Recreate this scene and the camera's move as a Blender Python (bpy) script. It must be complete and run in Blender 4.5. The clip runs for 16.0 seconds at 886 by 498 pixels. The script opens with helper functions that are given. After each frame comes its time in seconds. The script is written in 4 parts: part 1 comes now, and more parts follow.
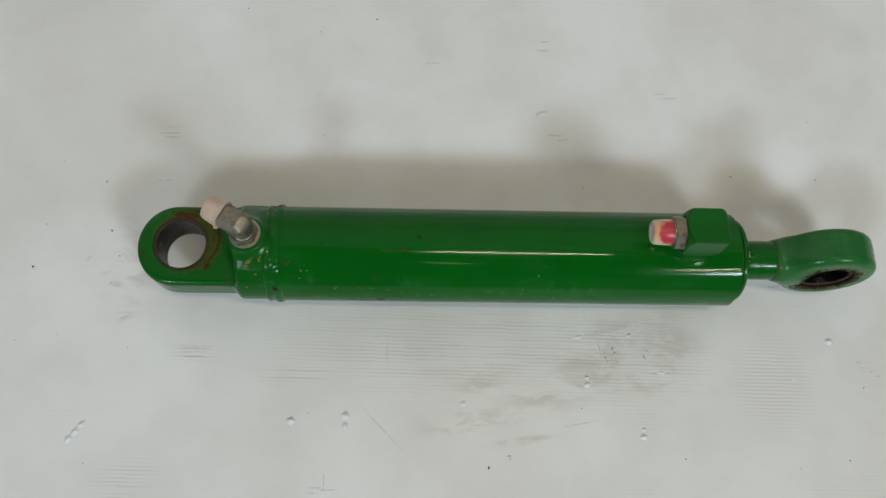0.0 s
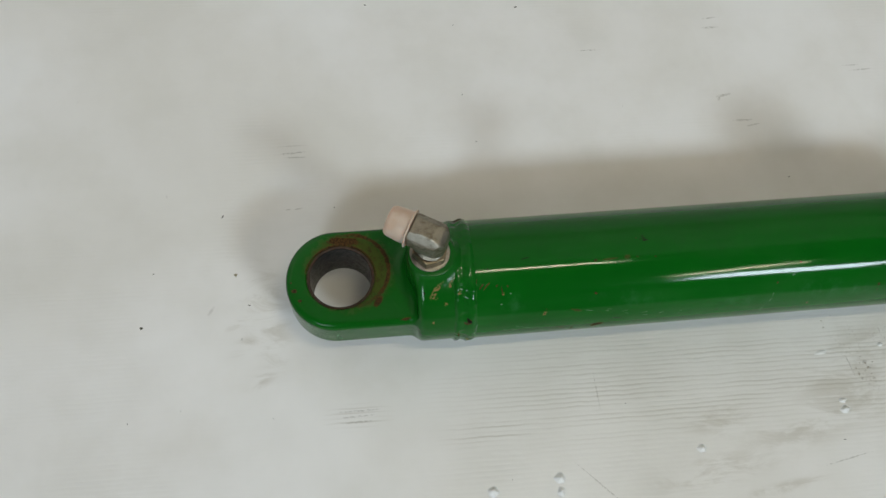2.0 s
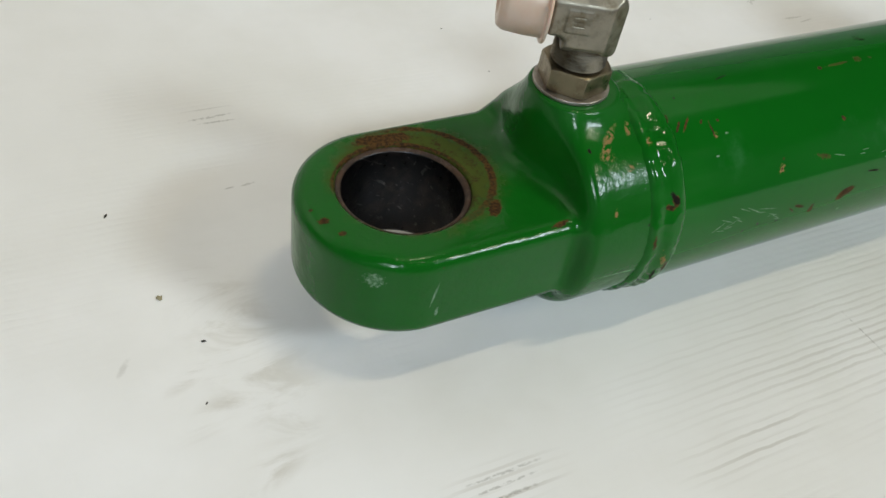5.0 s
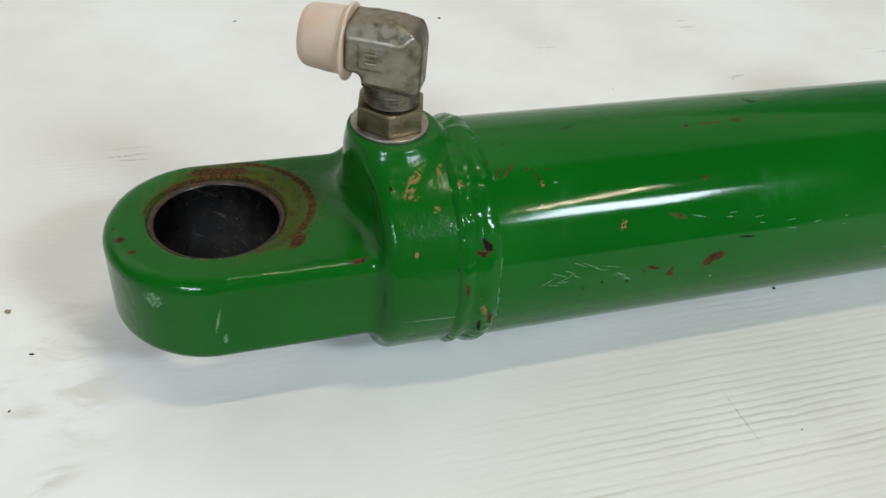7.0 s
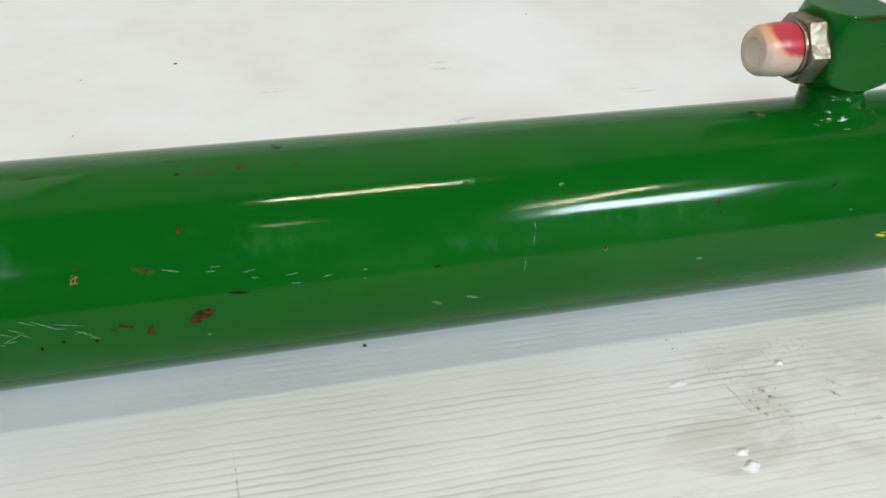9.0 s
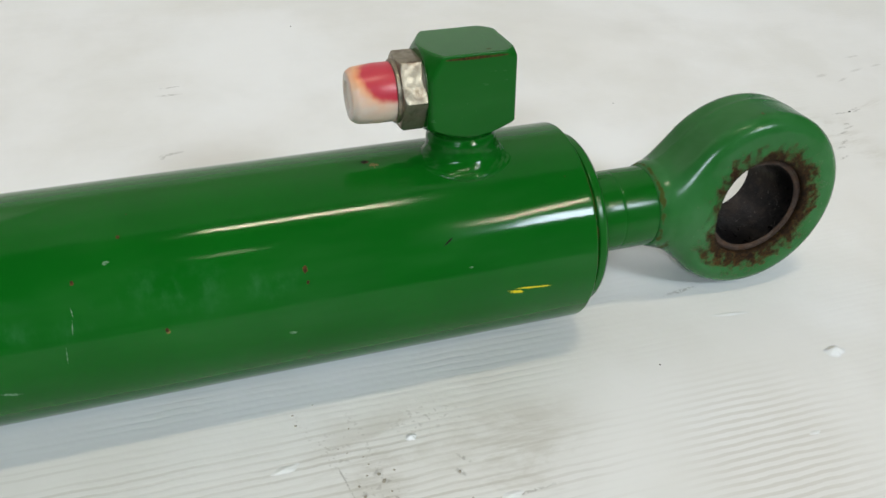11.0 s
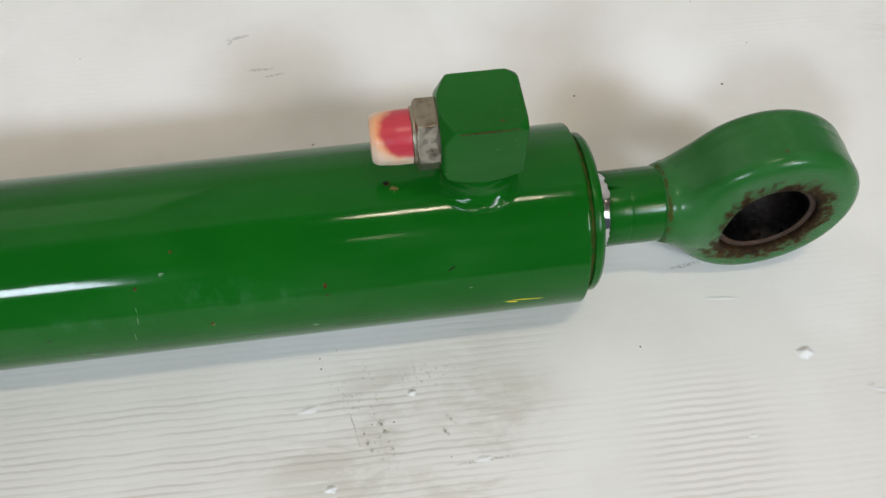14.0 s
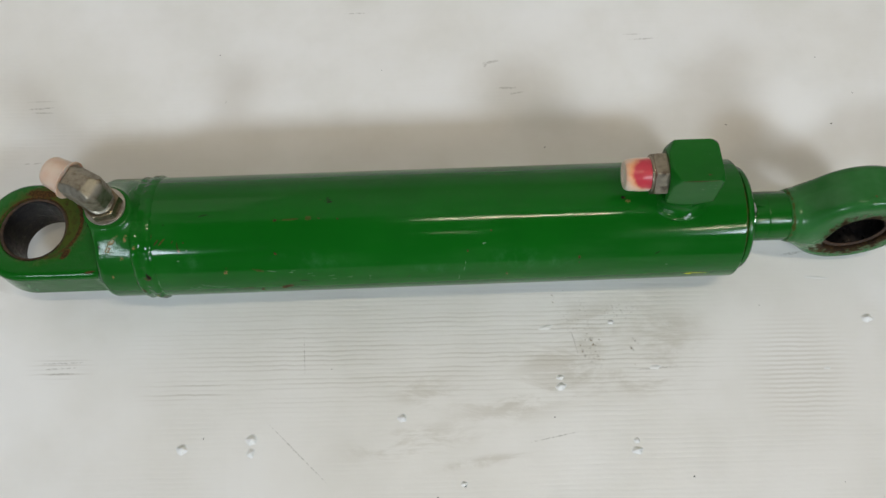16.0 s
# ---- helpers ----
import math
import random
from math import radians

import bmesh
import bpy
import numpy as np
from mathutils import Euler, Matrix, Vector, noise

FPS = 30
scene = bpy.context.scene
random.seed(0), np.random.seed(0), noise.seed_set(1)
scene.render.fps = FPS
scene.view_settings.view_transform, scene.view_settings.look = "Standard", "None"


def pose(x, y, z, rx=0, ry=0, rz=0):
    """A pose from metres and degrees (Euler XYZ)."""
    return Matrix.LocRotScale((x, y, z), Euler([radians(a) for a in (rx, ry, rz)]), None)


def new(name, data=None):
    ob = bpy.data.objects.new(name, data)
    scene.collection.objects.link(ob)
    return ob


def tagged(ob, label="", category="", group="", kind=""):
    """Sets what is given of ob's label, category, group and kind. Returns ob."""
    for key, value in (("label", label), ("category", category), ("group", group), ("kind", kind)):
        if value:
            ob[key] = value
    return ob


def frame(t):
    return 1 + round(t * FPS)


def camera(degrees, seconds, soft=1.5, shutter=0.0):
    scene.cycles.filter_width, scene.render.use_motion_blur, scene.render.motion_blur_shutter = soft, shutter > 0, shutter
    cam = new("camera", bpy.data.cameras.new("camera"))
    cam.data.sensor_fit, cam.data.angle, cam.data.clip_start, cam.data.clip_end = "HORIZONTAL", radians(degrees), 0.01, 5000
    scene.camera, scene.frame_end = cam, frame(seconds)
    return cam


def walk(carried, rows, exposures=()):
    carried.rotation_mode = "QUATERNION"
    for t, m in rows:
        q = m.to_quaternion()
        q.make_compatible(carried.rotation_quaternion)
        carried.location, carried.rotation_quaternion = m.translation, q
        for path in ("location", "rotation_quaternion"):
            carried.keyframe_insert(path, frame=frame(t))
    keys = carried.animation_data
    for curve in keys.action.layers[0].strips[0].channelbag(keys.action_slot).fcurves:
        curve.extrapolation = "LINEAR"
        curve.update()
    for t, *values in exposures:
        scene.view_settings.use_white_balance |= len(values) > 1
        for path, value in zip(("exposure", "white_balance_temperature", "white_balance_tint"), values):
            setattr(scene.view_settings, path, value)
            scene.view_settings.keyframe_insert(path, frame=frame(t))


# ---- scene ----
cam = camera(55.39, 16.0, soft=1.5)
ROWS = [
    (0.0, 0.0007, -0.1640, 0.6975, 14.39, -2.83, 0.24),
    (0.5, -0.0319, -0.1674, 0.6789, 15.02, -2.84, 0.17),
    (1.0, -0.0774, -0.1757, 0.6595, 17.29, -2.94, 0.31),
    (1.5, -0.1224, -0.1723, 0.6166, 18.71, -3.21, -1.05),
    (2.0, -0.1590, -0.1624, 0.5477, 20.20, -3.78, -5.64),
    (2.5, -0.1964, -0.1499, 0.4745, 22.75, -4.86, -12.00),
    (3.0, -0.2198, -0.1467, 0.4033, 27.28, -6.25, -18.34),
    (3.5, -0.2446, -0.1531, 0.3410, 32.43, -7.32, -22.14),
    (4.0, -0.2676, -0.1546, 0.2809, 37.51, -8.99, -24.99),
    (4.2, -0.2728, -0.1571, 0.2584, 39.56, -9.65, -26.08),
    (6.3, -0.2338, -0.1862, 0.2075, 48.30, -7.87, -23.14),
    (6.5, -0.2189, -0.1938, 0.2139, 48.50, -7.33, -21.39),
    (7.0, -0.1821, -0.2088, 0.2181, 49.55, -5.53, -17.14),
    (7.5, -0.1441, -0.2211, 0.2206, 50.34, -4.24, -14.40),
    (8.0, -0.0949, -0.2333, 0.2245, 50.97, -3.87, -13.46),
    (8.5, -0.0507, -0.2392, 0.2249, 51.45, -3.90, -14.10),
    (9.0, -0.0026, -0.2417, 0.2238, 52.15, -3.33, -14.52),
    (9.5, 0.0370, -0.2381, 0.2240, 52.85, -3.04, -15.69),
    (10.0, 0.0789, -0.2436, 0.2283, 52.45, -2.20, -15.90),
    (10.2, 0.0868, -0.2406, 0.2304, 52.09, -2.79, -17.48),
    (12.3, 0.2259, -0.2272, 0.2521, 45.44, -0.52, -15.16),
    (12.5, 0.2291, -0.2160, 0.2637, 43.16, -0.50, -14.55),
    (13.0, 0.2247, -0.1899, 0.2908, 36.09, -0.74, -13.21),
    (13.5, 0.2112, -0.1673, 0.3144, 30.28, -0.93, -10.37),
    (14.0, 0.1857, -0.1609, 0.3471, 26.31, -0.83, -7.46),
    (14.5, 0.1437, -0.1679, 0.4004, 24.39, -1.02, -5.84),
    (15.0, 0.1188, -0.1745, 0.4401, 21.90, -1.52, -4.96),
    (15.5, 0.0890, -0.1879, 0.4879, 19.99, -1.11, -3.23),
    (16.0, 0.0684, -0.1900, 0.5447, 19.11, -0.63, -2.27),
]
EXPOSURES = [(0.0, -0.525, 6500, 10), (2.0, -0.475, 6600, 10), (3.0, -0.365, 6700, 10), (4.0, -0.215, 6750, 10), (7.0, 0.035, 6600, 10), (8.0, 0.085, 6550, 10), (10.0, 0.035, 6550, 10), (12.5, -0.115, 6540, 14), (14.0, -0.09, 6610, 14), (16.0, -0.295, 6640, 13)]
walk(cam, [(t, pose(*row)) for t, *row in ROWS], EXPOSURES)

# ---- light: suspended tube lamps, roof lights, daylight through them, added north fill ----
world = bpy.data.worlds.new("world")
scene.world = world
world.use_nodes = True
sky = world.node_tree.nodes.new("ShaderNodeTexSky")
sky.sky_type, sky.sun_disc = "NISHITA", False
sky.sun_elevation, sky.sun_rotation = radians(40), radians(150)
world.node_tree.links.new(sky.outputs[0], world.node_tree.nodes["Background"].inputs[0])
world.node_tree.nodes["Background"].inputs[1].default_value = 0.08


def area_lamp(name, m, sx, sy, watts, color):
    data = bpy.data.lights.new(name, "AREA")
    data.shape, data.size, data.size_y, data.energy, data.color = "RECTANGLE", sx, sy, watts, color
    ob = new(name, data)
    ob.matrix_world = m
    return ob


WARM, COOL = (1.0, 0.90, 0.66), (0.74, 0.885, 1.0)
# place, turn, length, width, power
TUBE_LAMPS = [(0.40, -0.22, 2.50, 0, 0.64, 0.085, 14), (1.45, -1.88, 2.50, 58, 0.75, 0.09, 19), (0.15, -1.50, 2.50, 0, 0.14, 0.12, 0.7)]
ROOF_LIGHTS = [(3.12, -4.35, 3.95, 0, 1.5, 1.1, 372), (-2.58, -4.60, 3.95, 0, 1.30, 1.30, 342)]
# soft fill added on the north side to brighten the barrel's top band
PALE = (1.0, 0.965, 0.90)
NORTH_FILLS = [(pose(-2.8, 2.30, 2.60), 4.2, 2.2, 28, PALE), (pose(1.05, 2.30, 2.60), 3.3, 2.2, 9, PALE), (pose(-1.0, 0.68, 2.60), 7.6, 0.96, 7, PALE), (pose(-1.0, 3.38, 1.30, -90, 0, 0), 7.6, 2.58, 14, (1.0, 0.94, 0.80))]
for x, y, z, turn, sx, sy, watts in TUBE_LAMPS:
    for off in (-0.33 * sy, 0.33 * sy):
        area_lamp("tube_light", pose(x, y, z, 0, 0, turn) @ pose(0, off, 0), sx, 0.34 * sy, watts / 2, WARM)
for x, y, z, turn, sx, sy, watts in ROOF_LIGHTS:
    area_lamp("roof_light_glow", pose(x, y, z), sx, sy, watts, COOL)


# the added north fill; no real source is known there
for m, sx, sy, watts, tint in NORTH_FILLS:
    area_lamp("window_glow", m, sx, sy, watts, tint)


# ---- materials ----
class Mat:
    """A node material with short helpers."""

    def __init__(self, name, **inputs):
        self.m = bpy.data.materials.new(name)
        self.m.use_nodes = True
        self.t = self.m.node_tree
        self.b = self.t.nodes["Principled BSDF"]
        self.co = self.t.nodes.new("ShaderNodeTexCoord").outputs["Object"]
        for key, value in inputs.items():
            self.put(self.b.inputs[key.replace("_", " ")], value)

    def put(self, socket, value):
        if isinstance(value, bpy.types.NodeSocket):
            self.t.links.new(value, socket)
        elif isinstance(value, tuple) and len(value) == 3 and socket.type == "RGBA":
            socket.default_value = (*value, 1)
        else:
            socket.default_value = value

    def node(self, kind, out=0, props=(), **inputs):
        n = self.t.nodes.new(kind)
        props = dict(props)
        if "operation" in props:
            n.operation = props["operation"]
        if "use_clamp" in props:
            n.use_clamp = props["use_clamp"]
        if "interpolation_type" in props:
            n.interpolation_type = props["interpolation_type"]
        if "wave_type" in props:
            n.wave_type, n.bands_direction, n.wave_profile = props["wave_type"], props["bands_direction"], props["wave_profile"]
        for key, value in inputs.items():
            self.put(n.inputs[int(key[1:])] if key[0] == "i" and key[1:].isdigit() else n.inputs[key.replace("_", " ")], value)
        return n.outputs[out]

    def noise(self, scale, detail=3.0, rough=0.55, vector=None, distortion=0.0):
        return self.node("ShaderNodeTexNoise", Vector=vector or self.co, Scale=scale, Detail=detail, Roughness=rough, Distortion=distortion)

    def math(self, op, a, b=0.0, clamp=False):
        return self.node("ShaderNodeMath", props={"operation": op, "use_clamp": clamp}, i0=a, i1=b)

    def ramp(self, v, lo, hi, to=(0.0, 1.0)):
        return self.node("ShaderNodeMapRange", props={"interpolation_type": "SMOOTHSTEP"}, Value=v, From_Min=lo, From_Max=hi, To_Min=to[0], To_Max=to[1])

    def mix(self, f, a, b):
        n = self.t.nodes.new("ShaderNodeMix")
        n.data_type = "RGBA"
        self.put(n.inputs[0], f), self.put(n.inputs[6], a), self.put(n.inputs[7], b)
        return n.outputs[2]

    def mapped(self, loc=(0, 0, 0), rot=(0, 0, 0), scale=(1, 1, 1)):
        n = self.t.nodes.new("ShaderNodeMapping")
        n.vector_type = "TEXTURE"
        self.t.links.new(self.co, n.inputs[0])
        n.inputs[1].default_value, n.inputs[3].default_value = loc, scale
        n.inputs[2].default_value = [radians(a) for a in rot]
        return n.outputs[0]

    def blot(self, loc, radii, rot=(0, 0, 0), ragged=0.5, edge=0.25, grain=None):
        """A patch with a ragged edge: 1 inside, 0 outside."""
        far = self.node("ShaderNodeVectorMath", out="Value", props={"operation": "LENGTH"}, i0=self.mapped(loc, rot, radii))
        if ragged:
            far = self.math("ADD", far, self.math("MULTIPLY", self.math("SUBTRACT", grain, 0.5), ragged * 2))
        return self.ramp(far, 1.0 + edge, 1.0 - edge)

    def ring(self, loc, radii, rot, width, grain):
        """A ragged ring at the edge of such a patch."""
        far = self.node("ShaderNodeVectorMath", out="Value", props={"operation": "LENGTH"}, i0=self.mapped(loc, rot, radii))
        off = self.math("ABSOLUTE", self.math("SUBTRACT", far, 1.0))
        off = self.math("ADD", self.math("DIVIDE", off, width), self.math("MULTIPLY", self.math("SUBTRACT", grain, 0.5), 1.7))
        return self.ramp(off, 1.1, 0.5)

    def union(self, blots):
        if not blots:
            return 0.0
        total = blots[0]
        for b in blots[1:]:
            total = self.math("MAXIMUM", total, b)
        return total

    def bump(self, height, distance, strength=1.0, normal=None):
        n = self.t.nodes.new("ShaderNodeBump")
        self.put(n.inputs["Height"], height)
        n.inputs["Distance"].default_value, n.inputs["Strength"].default_value = distance, strength
        if normal:
            self.t.links.new(normal, n.inputs["Normal"])
        self.t.links.new(n.outputs[0], self.b.inputs["Normal"])
        return n.outputs[0]


RUST, DARK_RUST = (0.16, 0.045, 0.014), (0.010, 0.007, 0.005)
GREEN = (0.0022, 0.081, 0.0055)
R = 0.0375


def green_paint(name, rust=(), dark=(), pale=(), olive=(), yellow=(), tan=(), rings=(), smudge=(), rough=0.075, wavy=0.0, dimming=0.0, paling=0.0):
    """Glossy green enamel; the lists hold patches (loc, radii, rot) of rust, black, bare and worn paint, and one
    painted highlight.
    """
    m = Mat(name, Roughness=rough, IOR=1.28)
    tiny = m.noise(1100, 2.0, 0.6)
    fine = m.noise(900, 3.0, 0.6)
    mid = m.noise(260, 3.0, 0.6)
    broad = m.noise(22, 2.0)
    col = m.mix(m.ramp(broad, 0.35, 0.7), GREEN, tuple(c * f for c, f in zip(GREEN, (1.2, 1.12, 1.1))))
    # thin haze of dust and rubs
    streaks = m.noise(30, 4.0, 0.65, m.mapped(scale=(3.5, 1, 1)))
    haze = m.math("MULTIPLY", m.ramp(streaks, 0.46, 0.80), 0.07)
    col = m.mix(haze, col, (0.13, 0.30, 0.13))
    # mixes a paler green in, in soft patches
    if paling:
        col = m.mix(m.ramp(m.noise(40, 4.0, 0.6), 0.25, 0.75, (paling * 0.5, paling * 1.4)), col, (0.15, 0.34, 0.17))
    if smudge:
        rub = m.union([m.blot(*b, ragged=1.0, edge=0.9, grain=mid) for b in smudge])
        col = m.mix(m.math("MULTIPLY", rub, m.ramp(m.noise(130, 4.0, 0.65, m.mapped(scale=(1, 1, 2.5))), 0.42, 0.72, (0.0, 0.08))), col, (0.16, 0.34, 0.22))
    # mottled darkening that puts a part's dimmer look into its colour
    if dimming:
        col = m.mix(m.ramp(m.noise(55, 4.0, 0.65), 0.30, 0.68, (dimming * 0.35, dimming)), col, (0.010, 0.024, 0.005))
    gloss = m.ramp(streaks, 0.40, 0.80, (rough, rough + 0.07))
    for turn, size in ((35, 480), (-50, 420), (8, 300)):
        scuffs = m.noise(size, 2.0, 0.5, m.mapped(rot=(0, turn * 0.3, turn), scale=(14, 1, 1)))
        gloss = m.math("ADD", gloss, m.ramp(scuffs, 0.64, 0.72, (0.0, 0.03)))
    spots = m.ramp(m.noise(190, 2.0, 0.5), 0.765, 0.785)
    col = m.mix(m.math("MULTIPLY", spots, 0.7), col, (0.05, 0.035, 0.012))
    masks = []
    for blots, tint, soft in ((olive, (0.046, 0.060, 0.011), 0.22), (pale, (0.30, 0.42, 0.30), 0.3), (tan, (0.22, 0.13, 0.05), 0.4), (rust, RUST, 0.15), (dark, DARK_RUST, 0.25), (yellow, (0.62, 0.52, 0.02), 0.25)):
        if blots:
            patches = [m.blot(*b[:3], ragged=b[3] if len(b) > 3 else 0.75, edge=soft, grain=tiny if max(b[1][:2]) < 0.0045 else mid) for b in blots]
            if tint == RUST:
                for loc, radii, rot, width, keep in rings:
                    patches.append(m.math("MULTIPLY", m.ring(loc, radii, rot, width, mid), m.blot(*keep, ragged=0.4, edge=0.4, grain=mid)))
            mask = m.union(patches)
            if tint == RUST:
                tint = m.mix(m.ramp(fine, 0.35, 0.65), (0.024, 0.013, 0.007), (0.080, 0.039, 0.012))
            if tint == (0.046, 0.060, 0.011):
                tint = m.mix(m.ramp(mid, 0.45, 0.62), tint, m.mix(m.ramp(fine, 0.4, 0.6), (0.042, 0.060, 0.011), (0.038, 0.022, 0.008)))
            if tint == (0.22, 0.13, 0.05):
                mask = m.math("MULTIPLY", mask, m.ramp(fine, 0.44, 0.54))
            if tint == (0.30, 0.42, 0.30):
                mask = m.math("MULTIPLY", mask, m.ramp(fine, 0.38, 0.6, (0.15, 0.42)))
            col = m.mix(mask, col, tint)
            masks.append(mask)
    if masks:
        total = m.union(masks)
        gloss = m.math("ADD", gloss, m.math("MULTIPLY", total, 0.45))
        m.put(m.b.inputs["Specular IOR Level"], m.math("SUBTRACT", 0.5, m.math("MULTIPLY", total, 0.40)))
    m.put(m.b.inputs["Base Color"], col)
    m.put(m.b.inputs["Roughness"], gloss)
    normal = m.bump(m.noise(420, 2.0), 0.000012 + wavy * 0.00010)
    normal = m.bump(m.noise(70, 2.0), 0.00003 + wavy * 0.0008, normal=normal)
    if wavy:
        m.bump(m.noise(240, 3.0, 0.6), wavy * 0.0005, normal=normal)
    return m.m


def metal(name, color, rough, stain=0.3, metallic=1.0, tint=(0.10, 0.07, 0.04), relief=0.0001, scratch=0.0):
    m = Mat(name, Metallic=metallic)
    n = m.noise(160, 4.0, 0.65)
    col = m.mix(m.math("MULTIPLY", m.ramp(n, 0.42, 0.75), stain * 2, True), color, tint)
    if scratch:
        lines = m.math("MAXIMUM", m.ramp(m.noise(520, 2.0, 0.5, m.mapped(rot=(20, 35, 10), scale=(9, 1, 1))), 0.66, 0.72), m.ramp(m.noise(600, 2.0, 0.5, m.mapped(rot=(-15, -30, 50), scale=(8, 1, 1))), 0.68, 0.74))
        col = m.mix(m.math("MULTIPLY", lines, scratch), col, (0.22, 0.21, 0.20))
    m.put(m.b.inputs["Base Color"], col)
    m.put(m.b.inputs["Roughness"], m.ramp(m.noise(420, 3.0), 0.3, 0.7, (rough * 0.75, rough * 1.3)))
    m.bump(m.noise(700, 3.0), relief)
    return m.m


def plain(name, color, rough=0.6):
    m = Mat(name, Roughness=rough)
    m.put(m.b.inputs["Base Color"], m.mix(m.noise(3.0, 4.0), tuple(c * 0.92 for c in color), color))
    return m.m


def on_tube(x, theta, rx, ra, turn=0.0, depth=0.004):
    """A patch on the barrel: place along it, degrees down its front from the top, half length and half width."""
    a = radians(theta)
    e = (Matrix.Rotation(a, 3, "X") @ Matrix.Rotation(radians(turn), 3, "Z")).to_euler()
    return ((x, -R * math.sin(a), R * math.cos(a)), (rx, ra, depth), tuple(math.degrees(v) for v in e))


# ---- shapes ----
def smin(a, b, k):
    h = np.clip(0.5 + 0.5 * (b - a) / k, 0, 1)
    return b * (1 - h) + a * h - k * h * (1 - h)


def smax(a, b, k):
    return -smin(-a, -b, k)


def extrude(d2, w, half, r):
    """A flat shape of distance d2 made 2*half thick along w, with edges rounded by r."""
    p, q = d2 + r, np.abs(w) - half + r
    return np.minimum(np.maximum(p, q), 0) + np.hypot(np.maximum(p, 0), np.maximum(q, 0)) - r


def box2(u, v, hu, hv):
    p, q = np.abs(u) - hu, np.abs(v) - hv
    return np.minimum(np.maximum(p, q), 0) + np.hypot(np.maximum(p, 0), np.maximum(q, 0))


def segment2(u, v, u0, u1):
    return np.hypot(u - np.clip(u, u0, u1), v)


def solid(field, lo, hi, step):
    """A smooth mesh of the surface field = 0 (surface nets), as vertices and quads."""
    axes = [np.arange(a, b + step, step) for a, b in zip(lo, hi)]
    val = field(*np.meshgrid(*axes, indexing="ij"))
    ins = val < 0
    n = np.array(val.shape) - 1
    acc, cnt = np.zeros((*n, 3)), np.zeros(n)
    corner = lambda a, d: a[d[0] : d[0] + n[0], d[1] : d[1] + n[1], d[2] : d[2] + n[2]]
    cells = np.stack(np.meshgrid(*[np.arange(k) for k in n], indexing="ij"), -1).astype(float)
    for ax in range(3):
        others = [k for k in range(3) if k != ax]
        for i in (0, 1):
            for j in (0, 1):
                d0 = [0, 0, 0]
                d0[others[0]], d0[others[1]] = i, j
                d1 = list(d0)
                d1[ax] = 1
                a, b = corner(val, d0), corner(val, d1)
                cross = (a < 0) != (b < 0)
                t = np.where(cross, a / np.where(cross, a - b, 1), 0)
                p = cells + np.array(d0)
                p[..., ax] += t
                acc += np.where(cross[..., None], p, 0)
                cnt += cross
    live = cnt > 0
    index = np.full(n, -1)
    index[live] = np.arange(live.sum())
    verts = acc[live] / cnt[live][:, None] * step + np.array(lo)
    for _ in range(3):
        e = step * 0.2
        f = field(*verts.T)
        g = np.stack([field(*(verts + e * np.eye(3)[k]).T) - field(*(verts - e * np.eye(3)[k]).T) for k in range(3)], 1) / (2 * e)
        verts = verts - np.clip(f / np.maximum((g**2).sum(1), 0.2), -step, step)[:, None] * g * 0.8
    quads = []
    for ax in range(3):
        u, v = [(1, 2), (2, 0), (0, 1)][ax]
        sl0, sl1 = [slice(None)] * 3, [slice(None)] * 3
        sl0[ax], sl1[ax] = slice(0, -1), slice(1, None)
        a, b = ins[tuple(sl0)], ins[tuple(sl1)]
        at = np.argwhere(a != b)
        at = at[(at[:, u] > 0) & (at[:, v] > 0) & (at[:, u] < n[u]) & (at[:, v] < n[v])]
        flip = ~a[tuple(at.T)]
        ring = []
        for du, dv in ((-1, -1), (0, -1), (0, 0), (-1, 0)):
            c = at.copy()
            c[:, u] += du
            c[:, v] += dv
            ring.append(index[tuple(c.T)])
        q = np.stack(ring, 1)
        q[flip] = q[flip][:, ::-1]
        quads.append(q)
    return verts.tolist(), np.concatenate(quads).tolist()


def mesh_of(name, verts, faces, material, smooth=True, sharp=None):
    me = bpy.data.meshes.new(name)
    me.from_pydata(verts, [], faces)
    me.materials.append(material)
    me.update()
    if smooth:
        me.shade_smooth()
        if sharp:
            me.set_sharp_from_angle(angle=radians(sharp))
    return me


def part(name, data, parent, label=""):
    ob = new(name, data)
    ob.parent = parent
    return tagged(ob, label)


def lathe(name, profile, material, m=Matrix(), steps=96, sharp=35, wobble=None):
    """A profile of (along, radius) turned round the x axis; wobble(angle, k) is added to the radius."""
    verts, faces = [], []
    k = len(profile)
    for i in range(steps):
        a = 2 * math.pi * i / steps
        for j, (x, r) in enumerate(profile):
            if wobble:
                r += wobble(a, x) if r > 0 else 0
            verts.append(m @ Vector((x, r * math.cos(a), r * math.sin(a))))
    for i in range(steps):
        i2 = (i + 1) % steps
        for j in range(k - 1):
            faces.append((i * k + j, i * k + j + 1, i2 * k + j + 1, i2 * k + j))
    me = mesh_of(name, verts, faces, material, True, sharp)
    bm = bmesh.new()
    bm.from_mesh(me)
    bmesh.ops.remove_doubles(bm, verts=bm.verts, dist=1e-7)
    bmesh.ops.recalc_face_normals(bm, faces=bm.faces)
    bm.to_mesh(me)
    bm.free()
    return me


